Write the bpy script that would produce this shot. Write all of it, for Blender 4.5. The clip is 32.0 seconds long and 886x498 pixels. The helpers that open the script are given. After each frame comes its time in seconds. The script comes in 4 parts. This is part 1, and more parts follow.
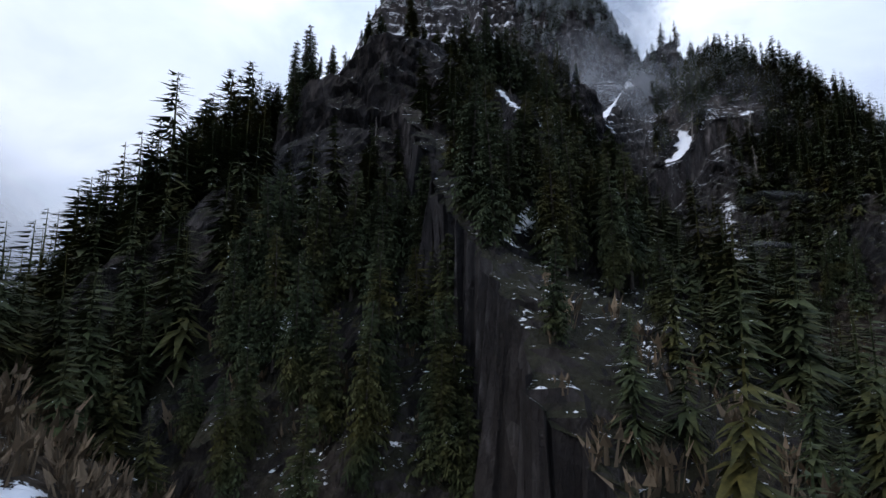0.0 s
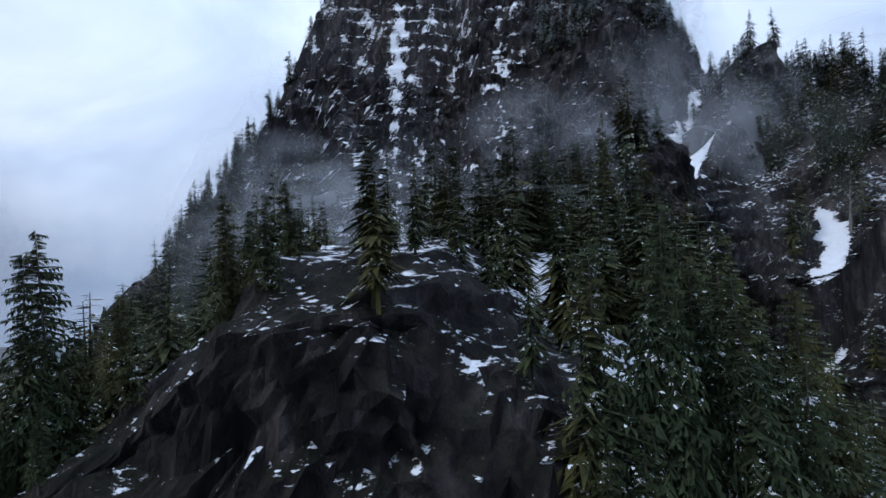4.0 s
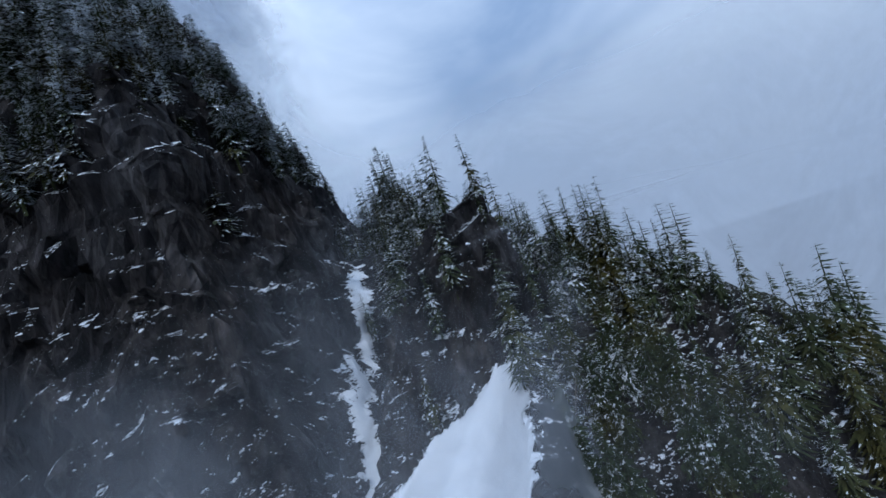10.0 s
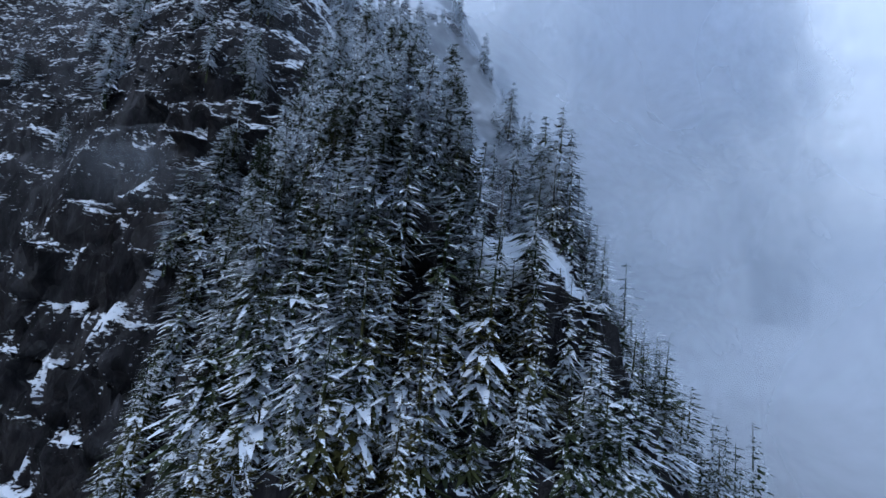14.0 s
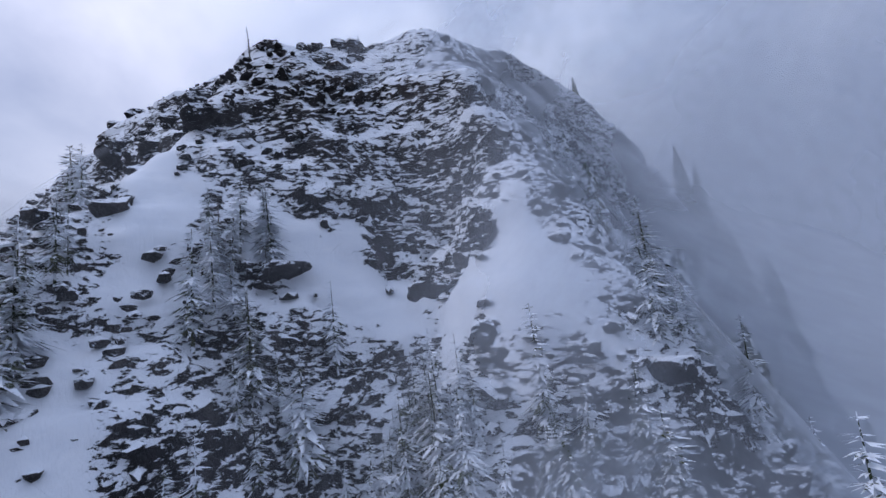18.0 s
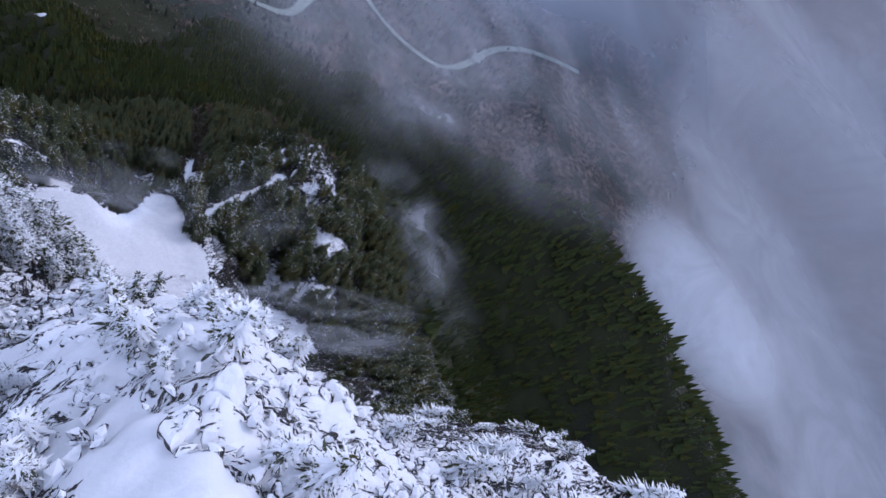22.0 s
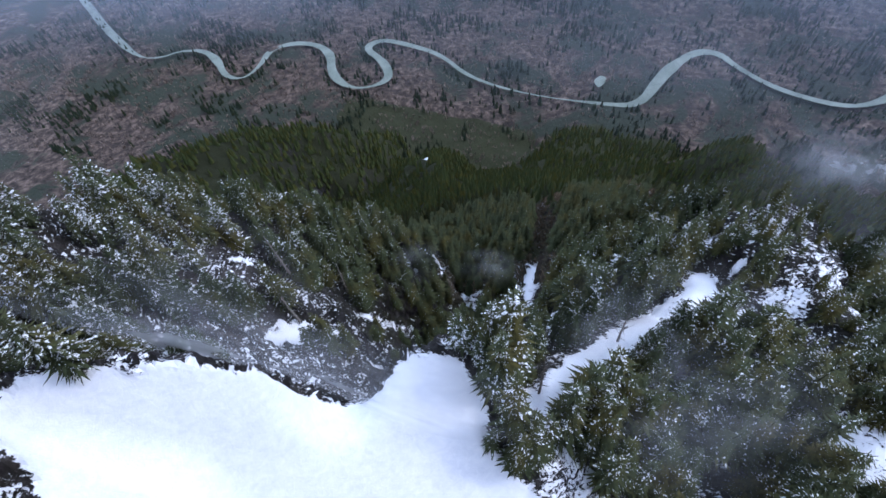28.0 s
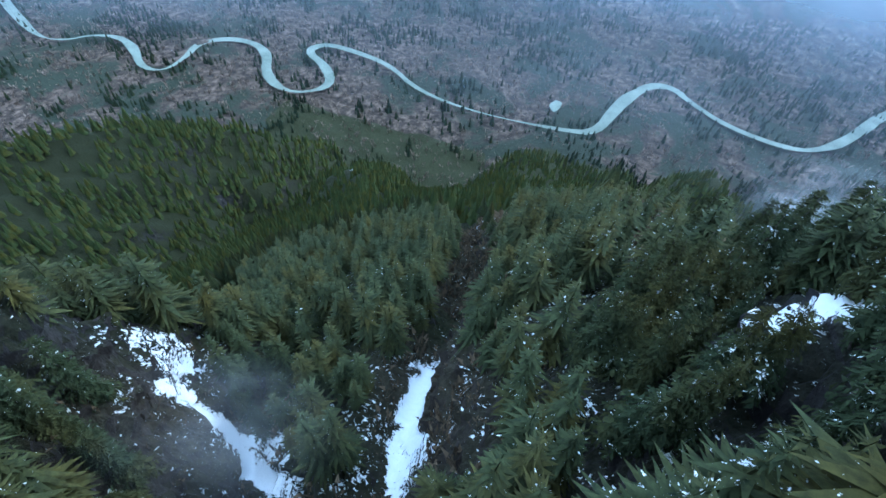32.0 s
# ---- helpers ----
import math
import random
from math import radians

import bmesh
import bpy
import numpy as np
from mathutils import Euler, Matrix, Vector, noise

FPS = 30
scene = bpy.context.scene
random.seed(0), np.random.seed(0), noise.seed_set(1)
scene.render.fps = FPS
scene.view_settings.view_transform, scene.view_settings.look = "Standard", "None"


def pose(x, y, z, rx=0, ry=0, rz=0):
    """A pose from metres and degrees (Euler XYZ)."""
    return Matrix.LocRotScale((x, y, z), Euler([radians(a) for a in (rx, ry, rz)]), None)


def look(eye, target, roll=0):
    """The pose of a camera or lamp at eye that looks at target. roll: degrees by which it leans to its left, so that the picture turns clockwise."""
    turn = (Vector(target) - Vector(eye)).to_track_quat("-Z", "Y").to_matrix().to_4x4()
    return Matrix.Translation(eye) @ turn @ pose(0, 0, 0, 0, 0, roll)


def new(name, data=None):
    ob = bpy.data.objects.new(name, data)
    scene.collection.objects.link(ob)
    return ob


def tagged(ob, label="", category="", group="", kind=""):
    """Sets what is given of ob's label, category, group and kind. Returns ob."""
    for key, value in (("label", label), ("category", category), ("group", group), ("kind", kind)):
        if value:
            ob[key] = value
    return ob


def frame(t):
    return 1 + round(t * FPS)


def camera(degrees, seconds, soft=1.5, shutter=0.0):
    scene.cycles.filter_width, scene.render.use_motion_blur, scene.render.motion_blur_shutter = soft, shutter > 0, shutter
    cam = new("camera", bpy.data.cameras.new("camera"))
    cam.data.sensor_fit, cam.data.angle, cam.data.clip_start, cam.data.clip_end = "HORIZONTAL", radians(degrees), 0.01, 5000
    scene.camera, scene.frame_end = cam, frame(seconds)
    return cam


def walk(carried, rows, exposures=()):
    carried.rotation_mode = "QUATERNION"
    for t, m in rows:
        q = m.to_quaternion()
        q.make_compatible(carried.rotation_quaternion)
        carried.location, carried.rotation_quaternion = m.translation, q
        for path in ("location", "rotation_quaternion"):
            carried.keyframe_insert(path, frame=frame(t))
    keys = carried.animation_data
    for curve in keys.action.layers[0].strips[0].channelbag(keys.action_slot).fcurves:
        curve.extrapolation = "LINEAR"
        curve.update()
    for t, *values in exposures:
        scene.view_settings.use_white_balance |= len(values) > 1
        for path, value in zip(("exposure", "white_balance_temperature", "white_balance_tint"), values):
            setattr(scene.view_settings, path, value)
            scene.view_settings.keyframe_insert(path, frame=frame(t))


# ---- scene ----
cam = camera(87.0, 32.0)
PATH = [
    (0.0, (1.96, 11.03, 13.46), (0.27, 110.09, 27.03), 0.14),
    (0.5, (1.96, 18.09, 21.36), (0.20, 117.37, 33.22), -0.21),
    (1.0, (1.85, 25.24, 29.19), (-0.07, 124.77, 38.73), -0.08),
    (1.5, (1.54, 32.51, 37.02), (-0.37, 132.21, 44.56), -0.07),
    (2.0, (1.01, 40.12, 44.40), (-0.79, 139.91, 50.73), -0.21),
    (2.5, (0.42, 47.77, 51.31), (-1.13, 147.65, 56.07), -0.24),
    (3.0, (-0.31, 55.64, 58.01), (-1.97, 155.52, 62.73), -0.42),
    (3.5, (-1.17, 63.86, 64.32), (-2.07, 163.76, 68.86), -1.01),
    (5.5, (-7.14, 99.45, 88.42), (20.79, 195.46, 89.63), -9.91),
    (6.0, (-5.72, 107.71, 93.41), (35.82, 198.66, 91.75), -13.01),
    (6.5, (-3.06, 115.78, 98.14), (49.58, 200.69, 93.66), -16.20),
    (7.0, (0.45, 123.70, 102.94), (59.88, 203.86, 96.48), -18.80),
    (7.5, (5.13, 131.26, 107.93), (69.44, 207.31, 98.92), -20.26),
    (8.0, (10.88, 138.52, 112.31), (79.20, 210.68, 101.09), -21.17),
    (8.5, (17.57, 145.04, 116.61), (88.35, 214.52, 103.93), -21.88),
    (9.0, (25.57, 151.44, 120.89), (98.25, 219.11, 109.19), -21.96),
    (9.5, (34.40, 157.26, 125.33), (108.28, 224.25, 118.07), -21.12),
    (10.0, (43.58, 162.71, 129.75), (114.66, 233.05, 130.00), -18.28),
    (10.5, (52.08, 168.02, 134.88), (114.91, 245.40, 142.97), -12.18),
    (11.0, (59.66, 173.44, 140.51), (111.42, 257.66, 155.59), -5.08),
    (11.5, (65.95, 178.73, 146.84), (106.06, 268.63, 164.43), 0.88),
    (12.0, (70.20, 184.27, 154.02), (96.61, 279.34, 170.32), 6.23),
    (12.5, (73.16, 189.99, 161.34), (86.24, 288.14, 175.31), 10.28),
    (13.0, (74.51, 196.30, 168.70), (78.92, 295.47, 180.78), 11.00),
    (13.5, (75.25, 202.17, 175.60), (72.38, 301.59, 185.99), 8.51),
    (15.5, (73.50, 227.57, 201.65), (47.66, 323.44, 213.48), -0.25),
    (16.0, (71.42, 234.53, 208.79), (44.33, 330.07, 220.53), -0.83),
    (16.5, (69.44, 242.08, 215.84), (40.55, 337.07, 227.76), -2.92),
    (17.0, (67.54, 250.03, 223.00), (34.62, 343.66, 235.22), -4.32),
    (17.5, (65.69, 257.61, 230.68), (29.66, 349.87, 244.42), -5.71),
    (18.0, (63.94, 265.50, 238.42), (25.24, 356.26, 254.68), -7.33),
    (18.5, (62.37, 273.44, 246.56), (18.18, 361.31, 264.62), -7.58),
    (19.0, (60.80, 281.43, 254.72), (-5.03, 353.02, 277.95), 2.97),
    (19.5, (58.56, 288.55, 262.58), (-32.83, 326.03, 278.14), 22.50),
    (20.0, (55.23, 293.25, 270.08), (-44.16, 292.89, 259.13), 40.10),
    (20.5, (50.18, 294.98, 276.36), (-41.90, 274.04, 243.44), 47.45),
    (21.0, (44.58, 294.46, 279.80), (-35.28, 259.68, 230.69), 50.23),
    (21.5, (39.19, 292.61, 281.03), (-22.88, 245.92, 218.04), 51.39),
    (22.0, (34.09, 289.54, 279.50), (-10.46, 236.98, 207.02), 51.11),
    (22.5, (29.72, 285.77, 275.76), (-2.15, 234.57, 196.00), 50.32),
    (23.0, (25.78, 281.33, 269.81), (4.49, 232.35, 185.26), 48.13),
    (23.5, (23.14, 275.87, 262.05), (12.30, 228.27, 174.78), 40.60),
    (24.0, (21.17, 269.39, 252.95), (18.32, 223.60, 164.09), 32.36),
    (24.5, (20.03, 262.45, 242.34), (23.55, 217.97, 152.85), 24.91),
    (25.0, (19.59, 255.12, 230.79), (29.82, 209.97, 142.15), 17.86),
    (25.5, (20.06, 246.97, 219.86), (37.91, 199.98, 133.41), 12.94),
    (27.5, (31.81, 213.07, 173.64), (62.49, 161.66, 93.55), -1.17),
    (28.0, (34.56, 203.75, 161.64), (63.16, 149.13, 82.90), -6.73),
    (28.5, (36.70, 194.02, 149.62), (60.60, 135.88, 71.85), -10.40),
    (29.0, (38.11, 183.55, 138.03), (58.37, 122.66, 61.34), -12.67),
    (29.5, (38.71, 172.58, 126.90), (56.55, 110.44, 50.60), -13.90),
    (30.0, (38.90, 162.22, 115.62), (56.03, 100.27, 39.01), -13.88),
    (30.5, (38.97, 152.29, 104.62), (57.68, 91.01, 27.84), -11.63),
    (31.0, (39.11, 142.13, 93.59), (58.98, 80.66, 17.26), -6.59),
    (31.5, (39.89, 131.41, 82.71), (59.79, 69.22, 6.97), -0.38),
    (32.0, (41.33, 120.08, 72.41), (61.57, 57.86, -3.21), 3.51),
]
walk(cam, [(t, look(eye, target, roll)) for t, eye, target, roll in PATH],
     exposures=[(0, 0.15, 6300, 13), (3.5, 0.05, 6050, 11), (5.5, 0.15, 5250, 9), (9, -0.05, 5600, 7), (11.5, -0.4, 5500, 8), (13.5, -0.25, 5400, 8), (15.5, -0.2, 5450, 18),
                (17, -0.3, 5800, 19), (18, -0.5, 5900, 19), (19, -0.65, 5950, 19), (20, -0.65, 5950, 24), (21, -0.25, 6000, 25), (23, 0.2, 5800, 24), (25.5, 0.5, 5950, 22), (28, 0.7, 5850, 17), (29, 0.82, 5650, 24),
                (30, 0.95, 4950, 13), (32, 1.4, 5000, -4)])

# ---------------------------------------------------------------- light
SUN_AZ, SUN_EL = 300.0, 38.0
world = bpy.data.worlds.new("overcast_sky")
scene.world = world
world.use_nodes = True
wn, wl = world.node_tree.nodes, world.node_tree.links
wn.clear()
w_out = wn.new("ShaderNodeOutputWorld")
w_bg = wn.new("ShaderNodeBackground")
w_sky = wn.new("ShaderNodeTexSky")
w_sky.sky_type = "NISHITA"
w_sky.sun_disc = False
w_sky.sun_elevation = radians(SUN_EL)
w_sky.sun_rotation = radians(SUN_AZ)
w_sky.dust_density = 3.0
w_gain = wn.new("ShaderNodeVectorMath")
w_gain.operation = "SCALE"
w_gain.inputs["Scale"].default_value = 0.10
w_tc = wn.new("ShaderNodeTexCoord")
w_map = wn.new("ShaderNodeMapping")
w_map.inputs["Scale"].default_value = (1.0, 1.0, 1.9)
w_noise = wn.new("ShaderNodeTexNoise")
w_noise.inputs["Scale"].default_value = 1.7
w_noise.inputs["Detail"].default_value = 6.0
w_noise.inputs["Roughness"].default_value = 0.52
w_noise.inputs["Distortion"].default_value = 0.5
w_ramp = wn.new("ShaderNodeValToRGB")
w_ramp.color_ramp.elements[0].position = 0.33
w_ramp.color_ramp.elements[0].color = (0.30, 0.40, 0.58, 1)
w_ramp.color_ramp.elements[1].position = 0.68
w_ramp.color_ramp.elements[1].color = (0.74, 0.82, 0.95, 1)
w_mix = wn.new("ShaderNodeMixRGB")
w_mix.inputs["Fac"].default_value = 0.93
wl.new(w_sky.outputs["Color"], w_gain.inputs[0])
wl.new(w_tc.outputs["Generated"], w_map.inputs["Vector"])
wl.new(w_map.outputs["Vector"], w_noise.inputs["Vector"])
wl.new(w_noise.outputs["Fac"], w_ramp.inputs["Fac"])
wl.new(w_gain.outputs["Vector"], w_mix.inputs["Color1"])
wl.new(w_ramp.outputs["Color"], w_mix.inputs["Color2"])
w_sep = wn.new("ShaderNodeSeparateXYZ")
w_up = wn.new("ShaderNodeMapRange")
w_up.inputs["From Min"].default_value, w_up.inputs["From Max"].default_value = 0.0, 1.0
w_up.inputs["To Min"].default_value, w_up.inputs["To Max"].default_value = 0.85, 1.9
w_zen = wn.new("ShaderNodeVectorMath")
w_zen.operation = "SCALE"
wl.new(w_tc.outputs["Generated"], w_sep.inputs[0])
wl.new(w_sep.outputs["Z"], w_up.inputs["Value"])
wl.new(w_mix.outputs["Color"], w_zen.inputs[0])
wl.new(w_up.outputs["Result"], w_zen.inputs["Scale"])
wl.new(w_zen.outputs["Vector"], w_bg.inputs["Color"])
w_bg.inputs["Strength"].default_value = 1.0
wl.new(w_bg.outputs["Background"], w_out.inputs["Surface"])

sun = new("sun", bpy.data.lights.new("sun", "SUN"))
sun.data.energy = 1.2
sun.data.angle = radians(16)
sun.data.color = (1.0, 0.96, 0.92)
sun.rotation_euler = Euler((radians(90 - SUN_EL), 0, radians(SUN_AZ)))


# ---------------------------------------------------------------- materials
def mat(name, rough=0.85, spec=0.25):
    m = bpy.data.materials.new(name)
    m.use_nodes = True
    n = m.node_tree.nodes
    b = n["Principled BSDF"]
    b.inputs["Roughness"].default_value = rough
    b.inputs["Specular IOR Level"].default_value = spec
    return m, n, m.node_tree.links, b


def node(n, kind, **values):
    k = n.new("ShaderNode" + kind)
    for key, v in values.items():
        key = key.replace("_", " ")
        if key in k.inputs:
            k.inputs[key].default_value = v
    return k


def math_node(n, l, op, a, b=None, clamp=False):
    k = n.new("ShaderNodeMath")
    k.operation, k.use_clamp = op, clamp
    for i, v in enumerate((a, b)):
        if v is None:
            continue
        if isinstance(v, (int, float)):
            k.inputs[i].default_value = v
        else:
            l.new(v, k.inputs[i])
    return k.outputs[0]


def ramp(n, l, fac, stops):
    k = n.new("ShaderNodeValToRGB")
    e = k.color_ramp.elements
    while len(e) < len(stops):
        e.new(0.5)
    for i, (p, c) in enumerate(stops):
        e[i].position, e[i].color = p, (*c, 1)
    l.new(fac, k.inputs["Fac"])
    return k.outputs["Color"]


def mix_rgb(n, l, fac, a, b):
    k = n.new("ShaderNodeMixRGB")
    for i, v in ((0, fac), (1, a), (2, b)):
        if isinstance(v, (int, float)):
            k.inputs[i].default_value = v
        elif isinstance(v, tuple):
            k.inputs[i].default_value = (*v, 1)
        else:
            l.new(v, k.inputs[i])
    return k.outputs[0]


def noise_tex(n, l, vec, scale, detail=5.0, rough=0.6, dist=0.0):
    k = node(n, "TexNoise", Scale=scale, Detail=detail, Roughness=rough, Distortion=dist)
    if vec is not None:
        l.new(vec, k.inputs["Vector"])
    return k.outputs["Fac"]


def ground_material():
    """Dark fractured rock, with brush and soil on gentler ground and snow caught on ledges and in gullies."""
    m, n, l, b = mat("mountain_ground", 0.9, 0.2)
    geo = n.new("ShaderNodeNewGeometry")
    pos = geo.outputs["Position"]
    sep = n.new("ShaderNodeSeparateXYZ")
    l.new(pos, sep.inputs[0])
    nsep = n.new("ShaderNodeSeparateXYZ")
    l.new(geo.outputs["Normal"], nsep.inputs[0])
    stretch = node(n, "Mapping")
    stretch.inputs["Scale"].default_value = (1.0, 1.0, 0.35)
    stretch.inputs["Rotation"].default_value = (0.1, 0.25, 0)
    l.new(pos, stretch.inputs["Vector"])
    sv = stretch.outputs["Vector"]
    big = noise_tex(n, l, pos, 0.035, 4, 0.55)
    mid = noise_tex(n, l, sv, 0.22, 6, 0.62, 0.6)
    fine = noise_tex(n, l, sv, 1.6, 5, 0.7)
    cr = node(n, "TexNoise", Scale=0.55, Detail=7.0, Roughness=0.6, Distortion=0.25)
    cr.noise_type = "RIDGED_MULTIFRACTAL"
    l.new(sv, cr.inputs["Vector"])
    crack = ramp(n, l, cr.outputs["Fac"], [(0.12, (0.30, 0.30, 0.30)), (0.70, (1.3, 1.3, 1.3))])
    chunk = node(n, "TexVoronoi", Scale=0.42, Randomness=1.0)
    l.new(sv, chunk.inputs["Vector"])
    tone = math_node(n, l, "ADD", mid, math_node(n, l, "MULTIPLY", math_node(n, l, "SUBTRACT", chunk.outputs["Color"], 0.5), 0.34))
    tone = math_node(n, l, "ADD", tone, math_node(n, l, "MULTIPLY", math_node(n, l, "SUBTRACT", fine, 0.5), 0.25))
    shard = node(n, "TexVoronoi", Scale=1.3, Randomness=1.0)
    l.new(sv, shard.inputs["Vector"])
    tone = math_node(n, l, "ADD", tone, math_node(n, l, "MULTIPLY", math_node(n, l, "SUBTRACT", shard.outputs["Color"], 0.5), 0.22))
    rock = ramp(n, l, tone, [(0.18, (0.015, 0.015, 0.017)), (0.5, (0.070, 0.066, 0.072)), (0.84, (0.22, 0.21, 0.215))])
    warm = ramp(n, l, big, [(0.45, (1, 1, 1)), (0.68, (1.12, 0.98, 0.86))])
    mul = n.new("ShaderNodeMixRGB")
    mul.blend_type, mul.inputs[0].default_value = "MULTIPLY", 1.0
    l.new(rock, mul.inputs[1])
    l.new(warm, mul.inputs[2])
    mul2 = n.new("ShaderNodeMixRGB")
    mul2.blend_type, mul2.inputs[0].default_value = "MULTIPLY", 0.8
    l.new(mul.outputs[0], mul2.inputs[1])
    l.new(crack, mul2.inputs[2])
    # brush and moss where the ground is less steep
    brush = ramp(n, l, fine, [(0.3, (0.012, 0.016, 0.008)), (0.55, (0.035, 0.040, 0.018)), (0.8, (0.075, 0.055, 0.030))])
    flat = math_node(n, l, "ADD", nsep.outputs["Z"], math_node(n, l, "MULTIPLY", math_node(n, l, "SUBTRACT", mid, 0.5), 0.9))
    gentle = ramp(n, l, flat, [(0.42, (0, 0, 0)), (0.62, (1, 1, 1))])
    low = ramp(n, l, math_node(n, l, "MULTIPLY_ADD", sep.outputs["Z"], 0.004), [(0.45, (1, 1, 1)), (0.85, (0.15, 0.15, 0.15))])
    gl = math_node(n, l, "MULTIPLY", gentle, low)
    base = mix_rgb(n, l, gl, mul2.outputs[0], brush)
    scr = n.new("ShaderNodeAttribute")
    scr.attribute_name = "scrub"
    twig = ramp(n, l, noise_tex(n, l, pos, 0.9, 5, 0.75), [(0.3, (0.030, 0.025, 0.019)), (0.55, (0.11, 0.086, 0.064)), (0.8, (0.21, 0.17, 0.135))])
    base = mix_rgb(n, l, scr.outputs["Fac"], base, twig)
    # snow: on ledges, more of it higher up, and in the gullies
    att = n.new("ShaderNodeAttribute")
    att.attribute_name = "snow"
    h = n.new("ShaderNodeMapRange")
    h.inputs["From Min"].default_value, h.inputs["From Max"].default_value = -20.0, 270.0
    h.inputs["To Min"].default_value, h.inputs["To Max"].default_value = -0.43, 0.08
    l.new(sep.outputs["Z"], h.inputs["Value"])
    h_top, h_low = n.new("ShaderNodeMapRange"), n.new("ShaderNodeMapRange")
    for k, lo, hi, v0, v1 in ((h_top, 178.0, 232.0, 0.0, 0.24), (h_low, -330.0, -60.0, -1.0, 0.0)):
        k.inputs["From Min"].default_value, k.inputs["From Max"].default_value = lo, hi
        k.inputs["To Min"].default_value, k.inputs["To Max"].default_value = v0, v1
        l.new(sep.outputs["Z"], k.inputs["Value"])
    ledge = node(n, "Mapping")
    ledge.inputs["Scale"].default_value = (0.6, 0.9, 1.7)
    ledge.inputs["Rotation"].default_value = (0.0, 0.45, 0.0)
    l.new(pos, ledge.inputs["Vector"])
    lv = ledge.outputs["Vector"]
    patch = noise_tex(n, l, lv, 0.24, 6, 0.68, 0.5)
    speck = noise_tex(n, l, lv, 0.75, 5, 0.7, 0.6)
    s = math_node(n, l, "MULTIPLY", math_node(n, l, "SUBTRACT", patch, 0.5), 1.1)
    s = math_node(n, l, "ADD", s, math_node(n, l, "MULTIPLY", math_node(n, l, "SUBTRACT", speck, 0.5), 1.5))
    rubble = noise_tex(n, l, lv, 1.9, 4, 0.65, 0.4)
    s = math_node(n, l, "ADD", s, math_node(n, l, "MULTIPLY", math_node(n, l, "SUBTRACT", rubble, 0.5), 2.1))
    s = math_node(n, l, "ADD", s, math_node(n, l, "MULTIPLY", nsep.outputs["Z"], 0.72))
    s = math_node(n, l, "ADD", s, h.outputs["Result"])
    s = math_node(n, l, "ADD", s, math_node(n, l, "ADD", h_top.outputs["Result"], h_low.outputs["Result"]))
    s = math_node(n, l, "ADD", s, math_node(n, l, "MULTIPLY", att.outputs["Fac"], 1.3))
    snow = ramp(n, l, s, [(0.53, (0, 0, 0)), (0.62, (1, 1, 1))])
    white = ramp(n, l, speck, [(0.3, (0.72, 0.75, 0.80)), (0.7, (0.84, 0.86, 0.89))])
    l.new(mix_rgb(n, l, snow, base, white), b.inputs["Base Color"])
    hgt = math_node(n, l, "ADD", math_node(n, l, "MULTIPLY", mid, 1.0), math_node(n, l, "MULTIPLY", fine, 0.6))
    hgt = math_node(n, l, "ADD", hgt, math_node(n, l, "MULTIPLY", crack, 0.35))
    hgt = math_node(n, l, "ADD", hgt, math_node(n, l, "MULTIPLY", chunk.outputs["Color"], 0.5))
    hgt = math_node(n, l, "ADD", hgt, math_node(n, l, "MULTIPLY", noise_tex(n, l, sv, 4.5, 5, 0.72), 0.34))
    keep = math_node(n, l, "SUBTRACT", 1.0, math_node(n, l, "MULTIPLY", snow, 0.94))
    bump = node(n, "Bump", Strength=1.0, Distance=1.6)
    l.new(math_node(n, l, "MULTIPLY", hgt, keep), bump.inputs["Height"])
    l.new(bump.outputs["Normal"], b.inputs["Normal"])
    return m


def valley_material():
    """Leafless brown woodland with dark conifer stands on the valley floor."""
    m, n, l, b = mat("valley_ground", 0.95, 0.1)
    geo = n.new("ShaderNodeNewGeometry")
    pos = geo.outputs["Position"]
    a = noise_tex(n, l, pos, 0.006, 5, 0.6, 0.6)
    c = noise_tex(n, l, pos, 0.05, 6, 0.7)
    f = noise_tex(n, l, pos, 0.3, 3, 0.7)
    brown = ramp(n, l, c, [(0.34, (0.018, 0.018, 0.017)), (0.50, (0.068, 0.052, 0.044)), (0.68, (0.21, 0.16, 0.13))])
    dark = ramp(n, l, f, [(0.3, (0.018, 0.026, 0.020)), (0.7, (0.05, 0.058, 0.042))])
    k = math_node(n, l, "ADD", a, math_node(n, l, "MULTIPLY", math_node(n, l, "SUBTRACT", c, 0.5), 0.35))
    stand = ramp(n, l, k, [(0.50, (0, 0, 0)), (0.56, (1, 1, 1))])
    l.new(mix_rgb(n, l, stand, brown, dark), b.inputs["Base Color"])
    bump = node(n, "Bump", Strength=1.0, Distance=8.0)
    l.new(c, bump.inputs["Height"])
    l.new(bump.outputs["Normal"], b.inputs["Normal"])
    return m


